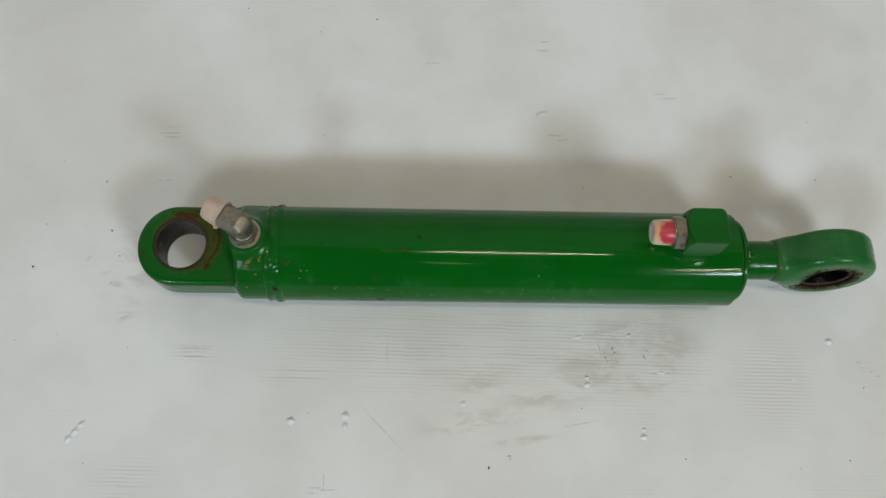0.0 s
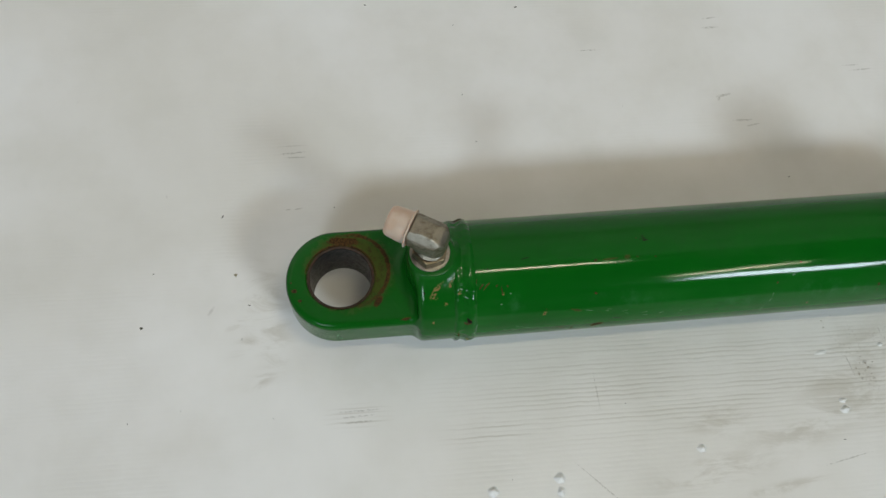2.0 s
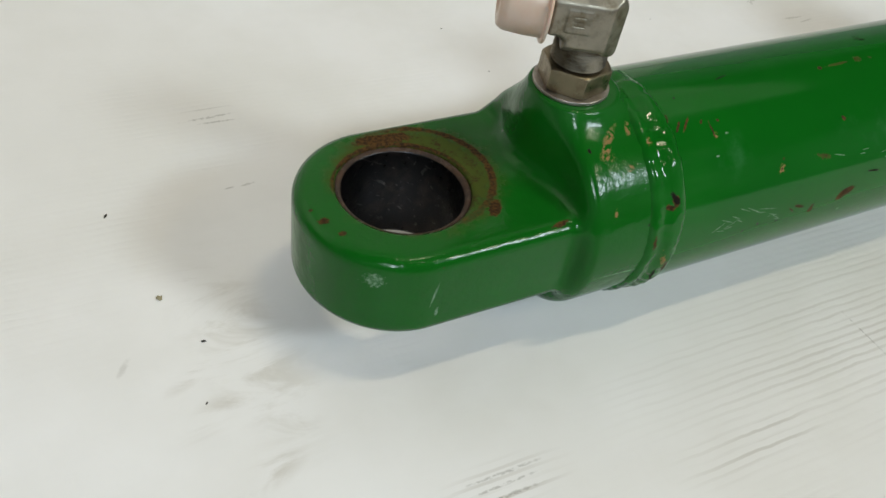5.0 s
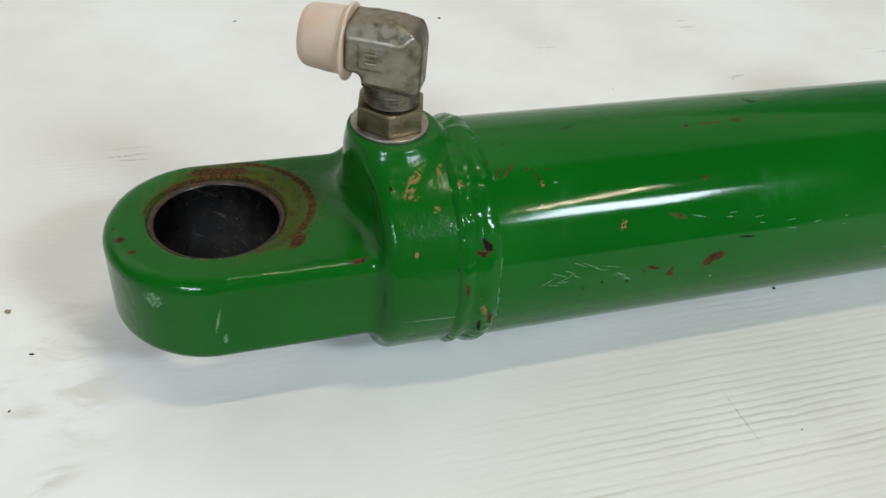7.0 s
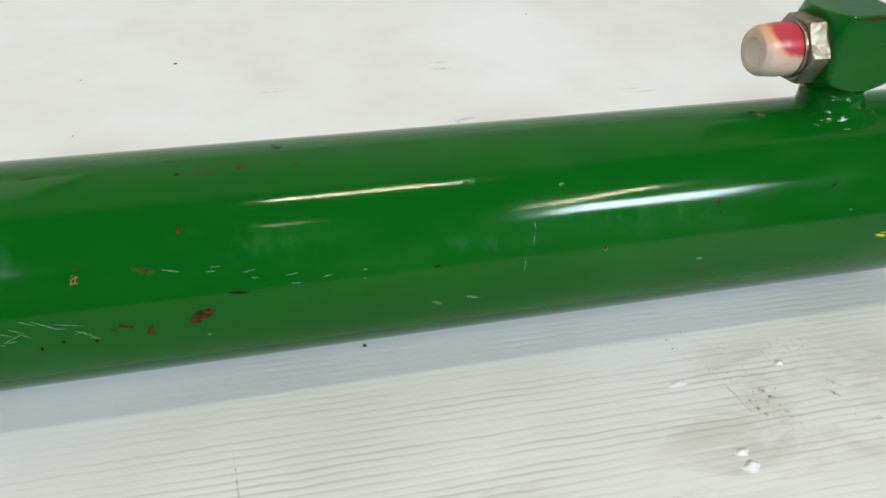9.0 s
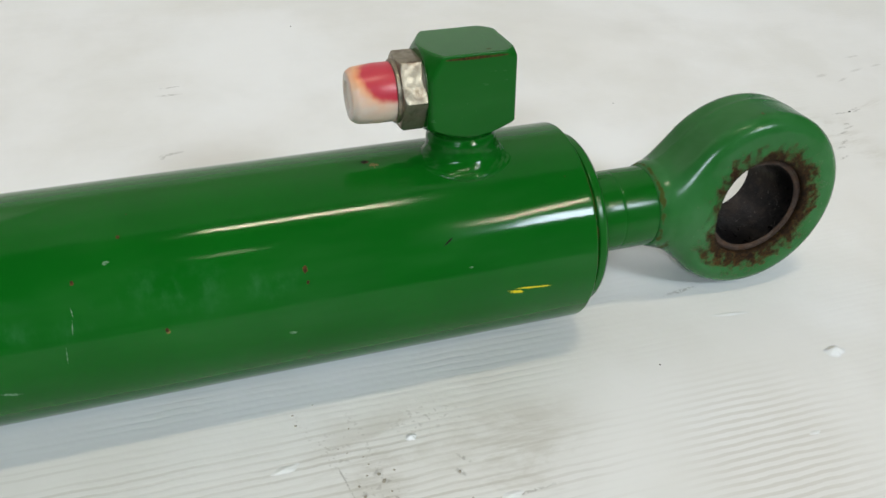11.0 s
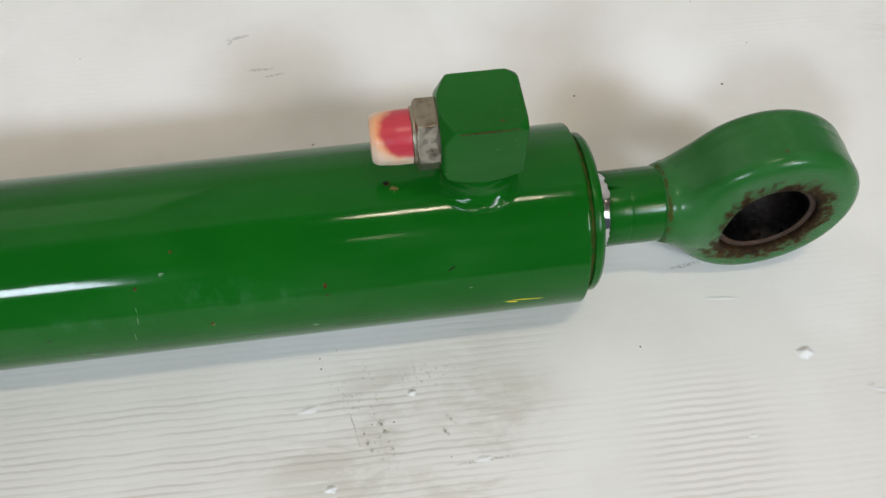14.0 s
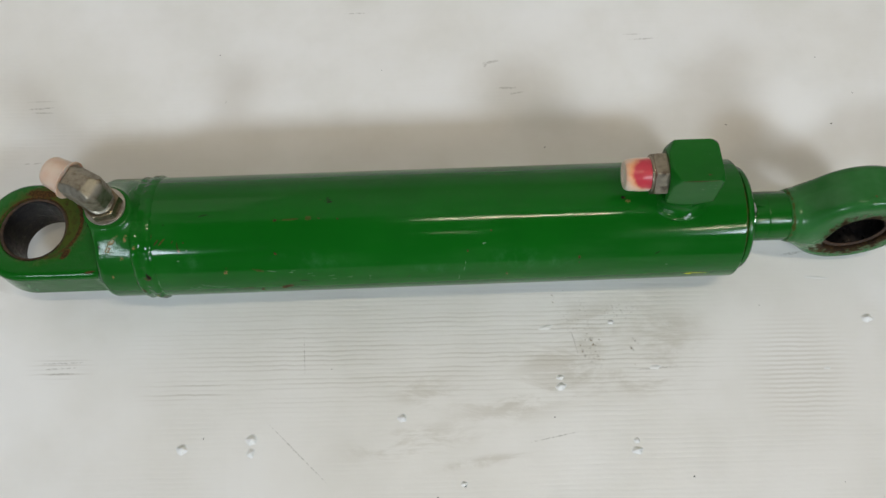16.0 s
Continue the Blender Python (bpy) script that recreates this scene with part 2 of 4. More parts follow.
def rounded(pts, r=0.0006, n=4):
    """A profile with its inner corners rounded."""
    out = [pts[0]]
    for a, b, c in zip(pts, pts[1:], pts[2:]):
        a, b, c = Vector(a), Vector(b), Vector(c)
        s = min(r, (a - b).length * 0.45, (c - b).length * 0.45)
        p, q = b + (a - b).normalized() * s, b + (c - b).normalized() * s
        for i in range(n + 1):
            t = i / n
            out.append(tuple(p * (1 - t) ** 2 + b * 2 * t * (1 - t) + q * t * t))
    return out + [pts[-1]]


def hex_nut(name, half_flats, x0, x1, hole, material, m, turn=0.0, chamfer=0.0018):
    """A hexagon bar from x0 to x1 with turned-off corners and a bore."""
    def field(x, y, z):
        d = np.full_like(x, -1.0)
        for k in range(6):
            a = radians(turn + 60 * k)
            d = np.maximum(d, y * math.cos(a) + z * math.sin(a) - half_flats)
        d = smax(d, np.maximum(x0 - x, x - x1), 0.0004)
        rad = np.hypot(y, z)
        cone = np.maximum(rad + (x0 - x) * 1.7, rad + (x - x1) * 1.7) - half_flats * 1.03
        d = smax(d, cone * 0.6, 0.0003)
        return np.maximum(d, hole - rad)

    s = half_flats * 1.25
    verts, faces = solid(field, (x0 - 0.001, -s, -s), (x1 + 0.001, s, s), 0.0005)
    return mesh_of(name, [m @ Vector(v) for v in verts], faces, material, True, 30)


# ---- the room: unseen, tones chosen for barrel reflections and bounced light ----
wall_paint = plain("wall_paint", (0.86, 0.86, 0.84), 0.7)
side_paint = plain("side_wall_paint", (0.20, 0.20, 0.195), 0.7)
dark_wall = plain("dark_wall_paint", (0.055, 0.057, 0.058), 0.8)
lamp_housing = plain("lamp_housing_paint", (0.75, 0.75, 0.73), 0.4)
X0, X1, Y0, Y1, TOP = -5.0, 6.5, -7.0, 3.5, 4.0


def block(name, lo, hi, material):
    bm = bmesh.new()
    bmesh.ops.create_cube(bm, size=1.0)
    bm.transform(Matrix.Translation([(a + b) / 2 for a, b in zip(lo, hi)]) @ Matrix.Diagonal([b - a for a, b in zip(lo, hi)] + [1]))
    me = bpy.data.meshes.new(name)
    bm.to_mesh(me)
    bm.free()
    me.materials.append(material)
    return me


GROUND = -0.85
concrete = plain("dark_concrete", (0.10, 0.10, 0.095), 0.6)
for name, lo, hi, mat, label in (
    ("wall_north", (X0 - 0.2, Y1, GROUND), (X1 + 0.2, Y1 + 0.2, TOP), wall_paint, "unseen plain light painted workshop wall"),
    ("wall_south", (X0 - 0.2, Y0 - 0.2, GROUND), (X1 + 0.2, Y0, TOP), dark_wall, "unseen plain dark painted workshop wall"),
    ("wall_west", (X0 - 0.2, Y0, GROUND), (X0, Y1, TOP), side_paint, "unseen plain grey painted workshop wall"),
    ("wall_east", (X1, Y0, GROUND), (X1 + 0.2, Y1, TOP), side_paint, "unseen plain grey painted workshop wall"),
):
    tagged(new(name, block(name, lo, hi, mat)), label, "wall", kind="structure")
tagged(new("ceiling", block("ceiling", (X0 - 0.2, Y0 - 0.2, TOP), (X1 + 0.2, Y1 + 0.2, TOP + 0.2), dark_wall)), "unseen dark high workshop roof with roof lights", "ceiling", kind="structure")
tagged(new("floor", block("floor", (X0 - 0.2, Y0 - 0.2, GROUND - 0.1), (X1 + 0.2, Y1 + 0.2, GROUND), concrete)), "unseen plain dark concrete workshop floor", "floor", kind="structure")


# ---- white board on its bench ----
def board_material(lo, hi):
    """White paint on ridged wood, with the marks that lie from x = lo to hi."""
    m = Mat("white_board_paint")

    def here(patches):
        return [p for p in patches if lo < p[0] + 1.6 * max(p[2:4]) and p[0] - 1.6 * max(p[2:4]) < hi]

    big = m.noise(3.2, 3.0)
    mid = m.noise(14, 4.0, 0.6)
    fine = m.noise(420, 4.0, 0.6)
    grain = m.noise(190, 3.0, 0.6)
    long_grain = m.noise(150, 3.0, 0.6, m.mapped(scale=(16, 1, 1)))
    wave = m.node("ShaderNodeTexWave", out=1, props={"wave_type": "BANDS", "bands_direction": "Y", "wave_profile": "SIN"}, Vector=m.mapped(rot=(0, 0, -1.0)), Scale=104.0, Distortion=2.2, Detail=3.0, Detail_Scale=0.5, Detail_Roughness=0.6)
    col = m.mix(m.ramp(mid, 0.35, 0.7), (0.725, 0.708, 0.695), (0.67, 0.652, 0.628))
    col = m.mix(m.math("MULTIPLY", m.ramp(big, 0.42, 0.70), 0.35), col, (0.60, 0.57, 0.51))
    cloud = m.noise(6.0, 3.5, 0.55, distortion=0.3)
    col = m.mix(m.ramp(cloud, 0.50, 0.34, (0.0, 0.35)), col, (0.79, 0.785, 0.79))
    col = m.mix(m.ramp(cloud, 0.54, 0.72, (0.0, 0.30)), col, (0.55, 0.53, 0.49))
    # dirt rubbed into the hollows between the ridges, and soft smears
    rubbed = m.math("MULTIPLY", m.ramp(wave, 0.46, 0.08), m.ramp(long_grain, 0.34, 0.64))
    zones = m.union([m.blot((x, y, 0), (a, b, 1), (0, 0, r), ragged=0.5, edge=0.7, grain=mid) for x, y, a, b, r in here(((0.17, -0.075, 0.07, 0.03, -8), (-0.168, -0.075, 0.016, 0.006, 0), (-0.083, -0.092, 0.024, 0.010, 0), (-0.213, -0.176, 0.024, 0.015, 0), (0.05, -0.07, 0.12, 0.03, 0)))])
    col = m.mix(m.math("MULTIPLY", m.math("MULTIPLY", rubbed, zones), 0.38), col, (0.30, 0.26, 0.20))
    stained = m.union([m.blot((x, y, 0), (a, b, 1), ragged=0.6, edge=0.6, grain=mid) for x, y, a, b in here(((0.311, -0.096, 0.030, 0.032),))])
    col = m.mix(m.math("MULTIPLY", m.math("MULTIPLY", m.ramp(wave, 0.62, 0.18), stained), 0.34), col, (0.40, 0.36, 0.29))
    smear = m.union([m.blot((x, y, 0), (a, b, 1), (0, 0, r), ragged=0.7, edge=0.8, grain=mid) for x, y, a, b, r in here(((0.175, -0.070, 0.010, 0.022, 12), (0.19, -0.055, 0.035, 0.012, 20), (0.47, 0.08, 0.012, 0.03, 20), (0.06, -0.13, 0.04, 0.008, 8), (0.13, -0.105, 0.040, 0.012, 10), (0.101, -0.144, 0.026, 0.003, 7), (-0.224, 0.000, 0.012, 0.032, 8), (0.160, -0.088, 0.034, 0.014, -15), (0.205, -0.092, 0.026, 0.012, 10), (0.222, -0.066, 0.024, 0.014, 0), (0.068, -0.096, 0.020, 0.010, 0), (-0.2330, 0.0310, 0.0080, 0.0022, 25), (-0.2280, -0.0036, 0.0080, 0.0026, 25), (-0.2430, -0.0070, 0.0070, 0.0022, 28), (-0.2385, -0.0225, 0.0110, 0.0045, 30), (-0.2185, -0.0320, 0.0100, 0.0060, 25), (-0.2300, -0.0460, 0.0100, 0.0040, 20), (0.5110, 0.1030, 0.0120, 0.0030, 25), (0.4700, 0.0760, 0.0190, 0.0040, 48)))])
    smear = m.math("MULTIPLY", smear, m.ramp(m.noise(75, 5.0, 0.68, m.mapped(scale=(3.2, 1, 1)), 0.6), 0.42, 0.64))
    col = m.mix(m.math("MULTIPLY", smear, 0.40), col, (0.33, 0.29, 0.22))
    marks = [(-0.2042, 0.1155, 0.0085, 0.0006, 3), (-0.2010, 0.1120, 0.0065, 0.0005, -2), (-0.0115, -0.0708, 0.0003, 0.0100, 2), (0.1225, 0.1434, 0.0050, 0.0010, 12), (0.1190, 0.1415, 0.0025, 0.0009, 60)]
    marks += [(0.1328, 0.1214, 0.0060, 0.0008, 0), (0.1400, 0.1170, 0.0040, 0.0006, 8), (0.1248, 0.2042, 0.0060, 0.0008, 0), (0.1270, 0.2130, 0.0050, 0.0006, 4), (0.2373, 0.1596, 0.0080, 0.0006, 3), (0.2300, 0.1640, 0.0060, 0.0004, 0), (0.0240, 0.1888, 0.0080, 0.0004, 0), (-0.2080, 0.0720, 0.0016, 0.0004, 5), (-0.2010, 0.0722, 0.0030, 0.0005, 8)]
    marks += [(-0.0160, -0.1335, 0.0217, 0.0004, -45.7)]
    marks += [(0.1660, -0.070, 0.0003, 0.0080, 12)]
    marks += [(0.3215, -0.0132, 0.0068, 0.0009, 7), (0.1490, -0.1302, 0.0130, 0.0004, 10), (-0.0560, -0.1830, 0.0060, 0.0005, 3), (-0.1680, -0.0714, 0.0105, 0.0005, 0), (-0.1690, -0.0748, 0.0095, 0.0004, 1), (-0.1690, -0.0784, 0.0080, 0.0006, 0), (-0.0660, -0.1814, 0.0060, 0.0005, 0), (-0.0670, -0.1855, 0.0050, 0.0004, 0), (-0.0596, -0.1770, 0.0004, 0.0065, 0), (0.2060, -0.0700, 0.0030, 0.0006, -50), (0.5000, 0.1000, 0.0030, 0.0006, 20)]
    marks += [(0.4884, 0.0995, 0.0045, 0.0007, 0), (0.4972, 0.1010, 0.0050, 0.0007, 22), (0.4838, 0.0884, 0.0018, 0.0008, 0), (0.4830, 0.0850, 0.0034, 0.0006, 15), (0.4763, 0.0808, 0.0040, 0.0007, 15), (0.4700, 0.0723, 0.0034, 0.0008, 25), (0.4651, 0.0680, 0.0036, 0.0009, 15), (0.4600, 0.0590, 0.0030, 0.0007, 20)]
    faint = [(0.5065, 0.1417, 0.0036, 0.0013, 10), (0.5169, 0.1344, 0.0042, 0.0008, 20), (0.5330, 0.1430, 0.0042, 0.0010, 15), (0.5433, 0.1598, 0.0046, 0.0008, 5), (0.5506, 0.1460, 0.0036, 0.0009, 10), (0.5185, 0.0900, 0.0024, 0.0008, 0), (0.5163, 0.0864, 0.0036, 0.0011, 12), (0.5098, 0.0696, 0.0026, 0.0012, 0), (0.5339, 0.0940, 0.0024, 0.0006, 0), (0.5569, 0.0953, 0.0022, 0.0008, 0), (0.5038, 0.0504, 0.0028, 0.0006, 8)]
    faint += [(0.3868, -0.0779, 0.0020, 0.0007, 0), (0.3920, -0.0818, 0.0036, 0.0008, -4), (0.3973, -0.0853, 0.0016, 0.0006, 30), (0.4019, -0.0892, 0.0014, 0.0006, 0), (-0.2611, 0.0024, 0.0028, 0.0009, 55), (-0.2030, 0.1212, 0.0080, 0.0004, 0)]
    marks += [(0.1767, -0.0683, 0.0016, 0.0012, 40), (0.1707, -0.0754, 0.0009, 0.0010, 0), (0.1804, -0.0795, 0.0010, 0.0008, 0), (0.1722, -0.0790, 0.0009, 0.0009, 0), (0.1795, -0.0720, 0.0014, 0.0008, 30), (0.2033, -0.0751, 0.0018, 0.0009, -50), (0.2180, -0.0888, 0.0120, 0.0006, 3)]
    lines = m.union([m.blot((x, y, 0), (a, b, 1), (0, 0, r), ragged=1.5 if max(a, b) > 0.012 else 1.0, edge=0.5, grain=fine) for x, y, a, b, r in here(marks)])
    lines = m.math("MULTIPLY", lines, m.ramp(m.noise(650, 2.0, 0.5), 0.40, 0.54, (0.12, 1.0)))
    col = m.mix(m.math("MULTIPLY", lines, 0.42), col, (0.14, 0.12, 0.09))
    lines = m.union([m.blot((x, y, 0), (a, b, 1), (0, 0, r), ragged=1.0, edge=0.6, grain=fine) for x, y, a, b, r in here(faint)])
    col = m.mix(m.math("MULTIPLY", lines, 0.22), col, (0.16, 0.14, 0.11))
    peppered = m.union([m.blot((x, y, 0), (a, b, 1), (0, 0, r), ragged=0.4, edge=0.6, grain=grain) for x, y, a, b, r in here(((0.1775, -0.0770, 0.0060, 0.0120, 18), (0.1626, -0.0578, 0.0190, 0.0022, -65.5), (0.1750, -0.0555, 0.0150, 0.0022, -79.5), (0.1650, -0.0560, 0.0050, 0.0080, 0), (0.1980, -0.0500, 0.0120, 0.0060, 0)))])
    specks = m.math("MULTIPLY", peppered, m.ramp(m.noise(520, 2.0, 0.6), 0.56, 0.66))
    col = m.mix(m.math("MULTIPLY", specks, 0.26), col, (0.16, 0.13, 0.10))
    m.put(m.b.inputs["Base Color"], col)
    m.put(m.b.inputs["Roughness"], m.ramp(mid, 0.3, 0.7, (0.40, 0.58)))
    broken = m.ramp(m.noise(46, 3.0, 0.65, m.mapped(scale=(4, 1, 1))), 0.44, 0.66)
    grooves = m.math("MULTIPLY", m.ramp(wave, 0.42, 0.04), broken)
    ridge = m.math("SUBTRACT", m.math("MULTIPLY", wave, 0.45), grooves)
    n = m.bump(m.math("MULTIPLY", ridge, m.ramp(m.noise(7.0, 3.0), 0.38, 0.62)), 0.00004)
    n = m.bump(m.noise(48, 4.0, 0.6, m.mapped(scale=(2.2, 1, 1))), 0.00016, normal=n)
    n = m.bump(long_grain, 0.00009, normal=n)
    m.bump(fine, 0.00005, normal=n)
    return m.m


BOARD_STRETCHES = (-0.12, 0.26)  # the marks of each stretch of the board are kept in a material of its own
board_paints = [board_material(lo, hi) for lo, hi in zip((-9.0, *BOARD_STRETCHES), (*BOARD_STRETCHES, 9.0))]
# runs on unseen to the wall so the barrel mirrors no dark gap
slab = block("tabletop", (-1.60, -0.60, -0.03), (1.90, 3.35, 0), board_paints[0])
bm = bmesh.new()
bm.from_mesh(slab)
for x in BOARD_STRETCHES:
    bmesh.ops.bisect_plane(bm, geom=bm.verts[:] + bm.edges[:] + bm.faces[:], plane_co=(x, 0, 0), plane_no=(1, 0, 0))
bm.to_mesh(slab)
bm.free()
for paint in board_paints[1:]:
    slab.materials.append(paint)
for face in slab.polygons:
    face.material_index = sum(face.center.x > edge for edge in BOARD_STRETCHES)
board = tagged(new("tabletop", slab), "white painted wooden board with fine ridges, scuffs and paint nubs", "tabletop", kind="structure")
tagged(new("bench_base", block("bench_base", (-1.55, -0.55, GROUND), (1.85, 3.35, -0.03), side_paint)), "plain grey bench base under the white board", "workbench", kind="structure")

# ---- lamps and roof lights ----
for x, y, z, turn, sx, sy, watts in TUBE_LAMPS:
    lamp = tagged(new("ceiling_light", block("ceiling_light", (-sx / 2 - 0.03, -sy / 2 - 0.02, 0.006), (sx / 2 + 0.03, sy / 2 + 0.02, 0.06), lamp_housing)), "white suspended tube lamp with a long housing", "ceiling light", "suspended tube lamps")
    lamp.matrix_world = pose(x, y, z, 0, 0, turn)
    for dx in (-0.4 * sx, 0.4 * sx):
        part("hanger_rod", block("hanger_rod", (dx - 0.004, -0.004, 0.06), (dx + 0.004, 0.004, TOP - z), lamp_housing), lamp)
for k, (x, y, z, turn, sx, sy, watts) in enumerate(ROOF_LIGHTS):
    tagged(new(f"window_{k + 1}", block("roof_light", (x - sx / 2 - 0.05, y - sy / 2 - 0.05, z + 0.01), (x + sx / 2 + 0.05, y + sy / 2 + 0.05, TOP), lamp_housing)), "roof light frame set in the ceiling", "window", kind="structure")

# unseen backing panels for the added north fill
tagged(new("window_3", block("window_3", (-4.85, 0.05, 2.61), (2.85, 3.45, 2.68), lamp_housing)), "unseen white panel backing the added overhead fill light", "window", kind="structure")
tagged(new("window_4", block("window_4", (-4.85, 3.40, 0.005), (2.85, 3.49, 2.60), lamp_housing)), "unseen white panel backing the added wall fill light", "window", kind="structure")

# ---- the hydraulic cylinder ----
AXIS_Z, SLOPE = 0.0378, 0.25
HX, HY = -0.1735, 0.0019  # lug of the base
PX, PY = -0.1732, 0.0026  # its pin hole
BX, BY = -0.1188, 0.0048  # port boss
EX, TIP = 0.3455, radians(7)  # rod eye and its lean
ram = tagged(new("hydraulic_cylinder"), "green painted steel hydraulic cylinder with rusty pin eyes on white board", "hydraulic cylinder")
ram.matrix_world = pose(0, 0, AXIS_Z, 0, -SLOPE, 0)

# faint rub marks that cross the tube in small groups
SCRATCHES = [(-0.0765, 83.0, 0.0030, 30), (-0.0728, 80.0, 0.0026, -22), (-0.0705, 82.6, 0.0034, 24), (-0.0690, 79.2, 0.0022, -25), (-0.0672, 81.8, 0.0018, -30), (-0.0655, 76.0, 0.0024, -24), (-0.0618, 77.2, 0.0030, -26), (-0.0592, 79.4, 0.0012, -20), (-0.0575, 80.4, 0.0016, -8), (-0.0548, 79.0, 0.0040, -12), (-0.0512, 84.0, 0.0024, -22), (-0.0492, 86.4, 0.0026, -30), (-0.0480, 88.2, 0.0014, -15), (-0.0528, 84.4, 0.0012, 12), (-0.0712, 84.6, 0.0016, 6), (-0.0748, 85.4, 0.0018, -12)]
DASHES = [(-0.0236, 58.6, 0.0026, -14), (-0.0120, 61.0, 0.0013, -4), (-0.0106, 59.0, 0.0015, -2), (-0.0004, 62.8, 0.0019, 6), (0.0010, 66.4, 0.0011, -8), (0.0124, 66.8, 0.0019, 4), (0.0132, 71.6, 0.0018, -6), (0.0234, 69.8, 0.0017, 10), (0.0357, 68.8, 0.0008, 0), (0.0352, 73.4, 0.0006, 0)]
WEAR = dict(
    rust=[(*on_tube(-0.0158, 82.4, 0.0038, 0.0017, 14), 0.25), (*on_tube(-0.0180, 84.8, 0.0022, 0.0015, 25), 0.5), (*on_tube(-0.0388, 83.6, 0.0028, 0.0006, -20), 0.45), (*on_tube(-0.0424, 84.6, 0.0018, 0.0003, -40), 0.7), (*on_tube(-0.0320, 87.4, 0.0007, 0.0020, -20), 0.8), (*on_tube(-0.0317, 89.2, 0.0011, 0.0010), 0.8)]
    + [(*on_tube(-0.0193, 9.2, 0.0011, 0.0008, 20), 0.6), (*on_tube(-0.0200, 40, 0.0011, 0.0007, -35), 0.8), (*on_tube(0.0180, 9.5, 0.0007, 0.0005), 0.6)]
    + [(*on_tube(-0.0929, 20.7, 0.0006, 0.0016, -20), 0.6), (*on_tube(-0.0900, 26.0, 0.0004, 0.0022, -40), 0.9), (*on_tube(-0.0866, 25.4, 0.0004, 0.0034, -42), 0.8), (*on_tube(-0.0804, 25.6, 0.0004, 0.0009, -45), 0.6), (*on_tube(-0.0739, 26.7, 0.0005, 0.0005), 0.5), (*on_tube(-0.0775, 31.0, 0.0003, 0.0030, 4), 0.9)]
    + [(*on_tube(0.1095, 25, 0.0006, 0.0006), 0.6), (*on_tube(0.0952, 43.6, 0.0006, 0.0008), 0.6), (*on_tube(0.1630, 54.6, 0.0008, 0.0011), 0.6), (*on_tube(0.1633, 61.0, 0.0005, 0.0006), 0.9), (*on_tube(0.1900, -1.0, 0.0012, 0.0007, 20), 0.6), (*on_tube(0.1192, 72.6, 0.0005, 0.0008), 0.6)],
    tan=[(*on_tube(-0.0512, 58.1, 0.0011, 0.0016, -30), 0.6), (*on_tube(0.1924, 2.4, 0.0014, 0.0012), 0.6), (*on_tube(-0.0768, 33.8, 0.0008, 0.0009), 0.5), (*on_tube(0.1194, 73.4, 0.0007, 0.0007), 0.6)],
    dark=[(*on_tube(0.0133, -7.2, 0.0017, 0.0006, 4), 0.3), (*on_tube(0.0125, -9.4, 0.0013, 0.00045, 6), 0.3), (*on_tube(0.0120, -11.6, 0.0012, 0.0003, 4), 0.5), (*on_tube(0.0104, -8.4, 0.0004, 0.0003), 0.5)]
    + [(*on_tube(-0.0044, 73, 0.0030, 0.0004, -8), 0.8), (*on_tube(-0.0635, 90.6, 0.0004, 0.0009, -15), 0.6), (*on_tube(-0.0571, 88, 0.0005, 0.0007), 0.6), (*on_tube(-0.0478, 90.0, 0.0005, 0.0006), 0.6), (*on_tube(-0.0512, 58.3, 0.0003, 0.0006, -30), 0.5), (*on_tube(0.0595, 72.0, 0.0011, 0.0003), 0.6), (*on_tube(0.2106, 52.6, 0.0020, 0.0003, 35), 0.6), (*on_tube(0.1894, -2.0, 0.0011, 0.0007, 10), 0.6), (*on_tube(-0.0620, 2.4, 0.0026, 0.0003, 12), 0.9), (*on_tube(-0.0854, 9.9, 0.0004, 0.0004), 0.4)],
    pale=[(*on_tube(x, a, length, 0.00021, turn), 0.5) for x, a, length, turn in DASHES]
    + [(*on_tube(x, a, length, 0.00015, turn), 0.95) for x, a, length, turn in SCRATCHES]
    + [(*on_tube(0.0597, 94.2, 0.0018, 0.0006, -24), 0.7), (*on_tube(0.0721, 93.4, 0.0026, 0.0005, -14), 0.6), (*on_tube(0.1567, 86.8, 0.0012, 0.0005, -10), 0.6), (*on_tube(0.1052, 36.6, 0.0010, 0.0005, 10), 0.8), (*on_tube(0.0938, 56, 0.00016, 0.0016, 6), 0.9), (*on_tube(0.0932, 64, 0.00016, 0.0020, -8), 0.9), (*on_tube(0.0900, 77.0, 0.00016, 0.0024, -6), 0.9), (*on_tube(0.2173, 67.7, 0.0008, 0.0003), 0.6), (*on_tube(-0.0780, 44.0, 0.0007, 0.0003), 0.5), (*on_tube(-0.0722, 34.0, 0.0006, 0.0004), 0.5), (*on_tube(-0.0149, 95.3, 0.0006, 0.0005), 0.5)],
    olive=[((0.2641, 0, 0), (0.0005, 0.05, 0.05), (0, 0, 0), 1.1), (*on_tube(0.0005, 7.8, 0.0018, 0.0012, 10), 1.3), (*on_tube(-0.0080, 8.6, 0.0060, 0.0005, 3), 1.4), (*on_tube(0.0068, 8.4, 0.0006, 0.0005), 1.2), (*on_tube(-0.0316, 57.0, 0.0030, 0.0008, -14), 1.4)],
    yellow=[(*on_tube(0.2335, 87, 0.0024, 0.0006, -14), 0.8), (*on_tube(0.2400, 86, 0.0060, 0.0003, -6), 0.9)],
    smudge=[on_tube(0.1250, 54, 0.0180, 0.0060, -3), on_tube(0.0750, 62, 0.0160, 0.0030, -4), on_tube(-0.0700, 46, 0.0060, 0.0050), on_tube(0.1500, 58, 0.0090, 0.0040), on_tube(0.0050, 50, 0.0180, 0.0050, -4)],
)
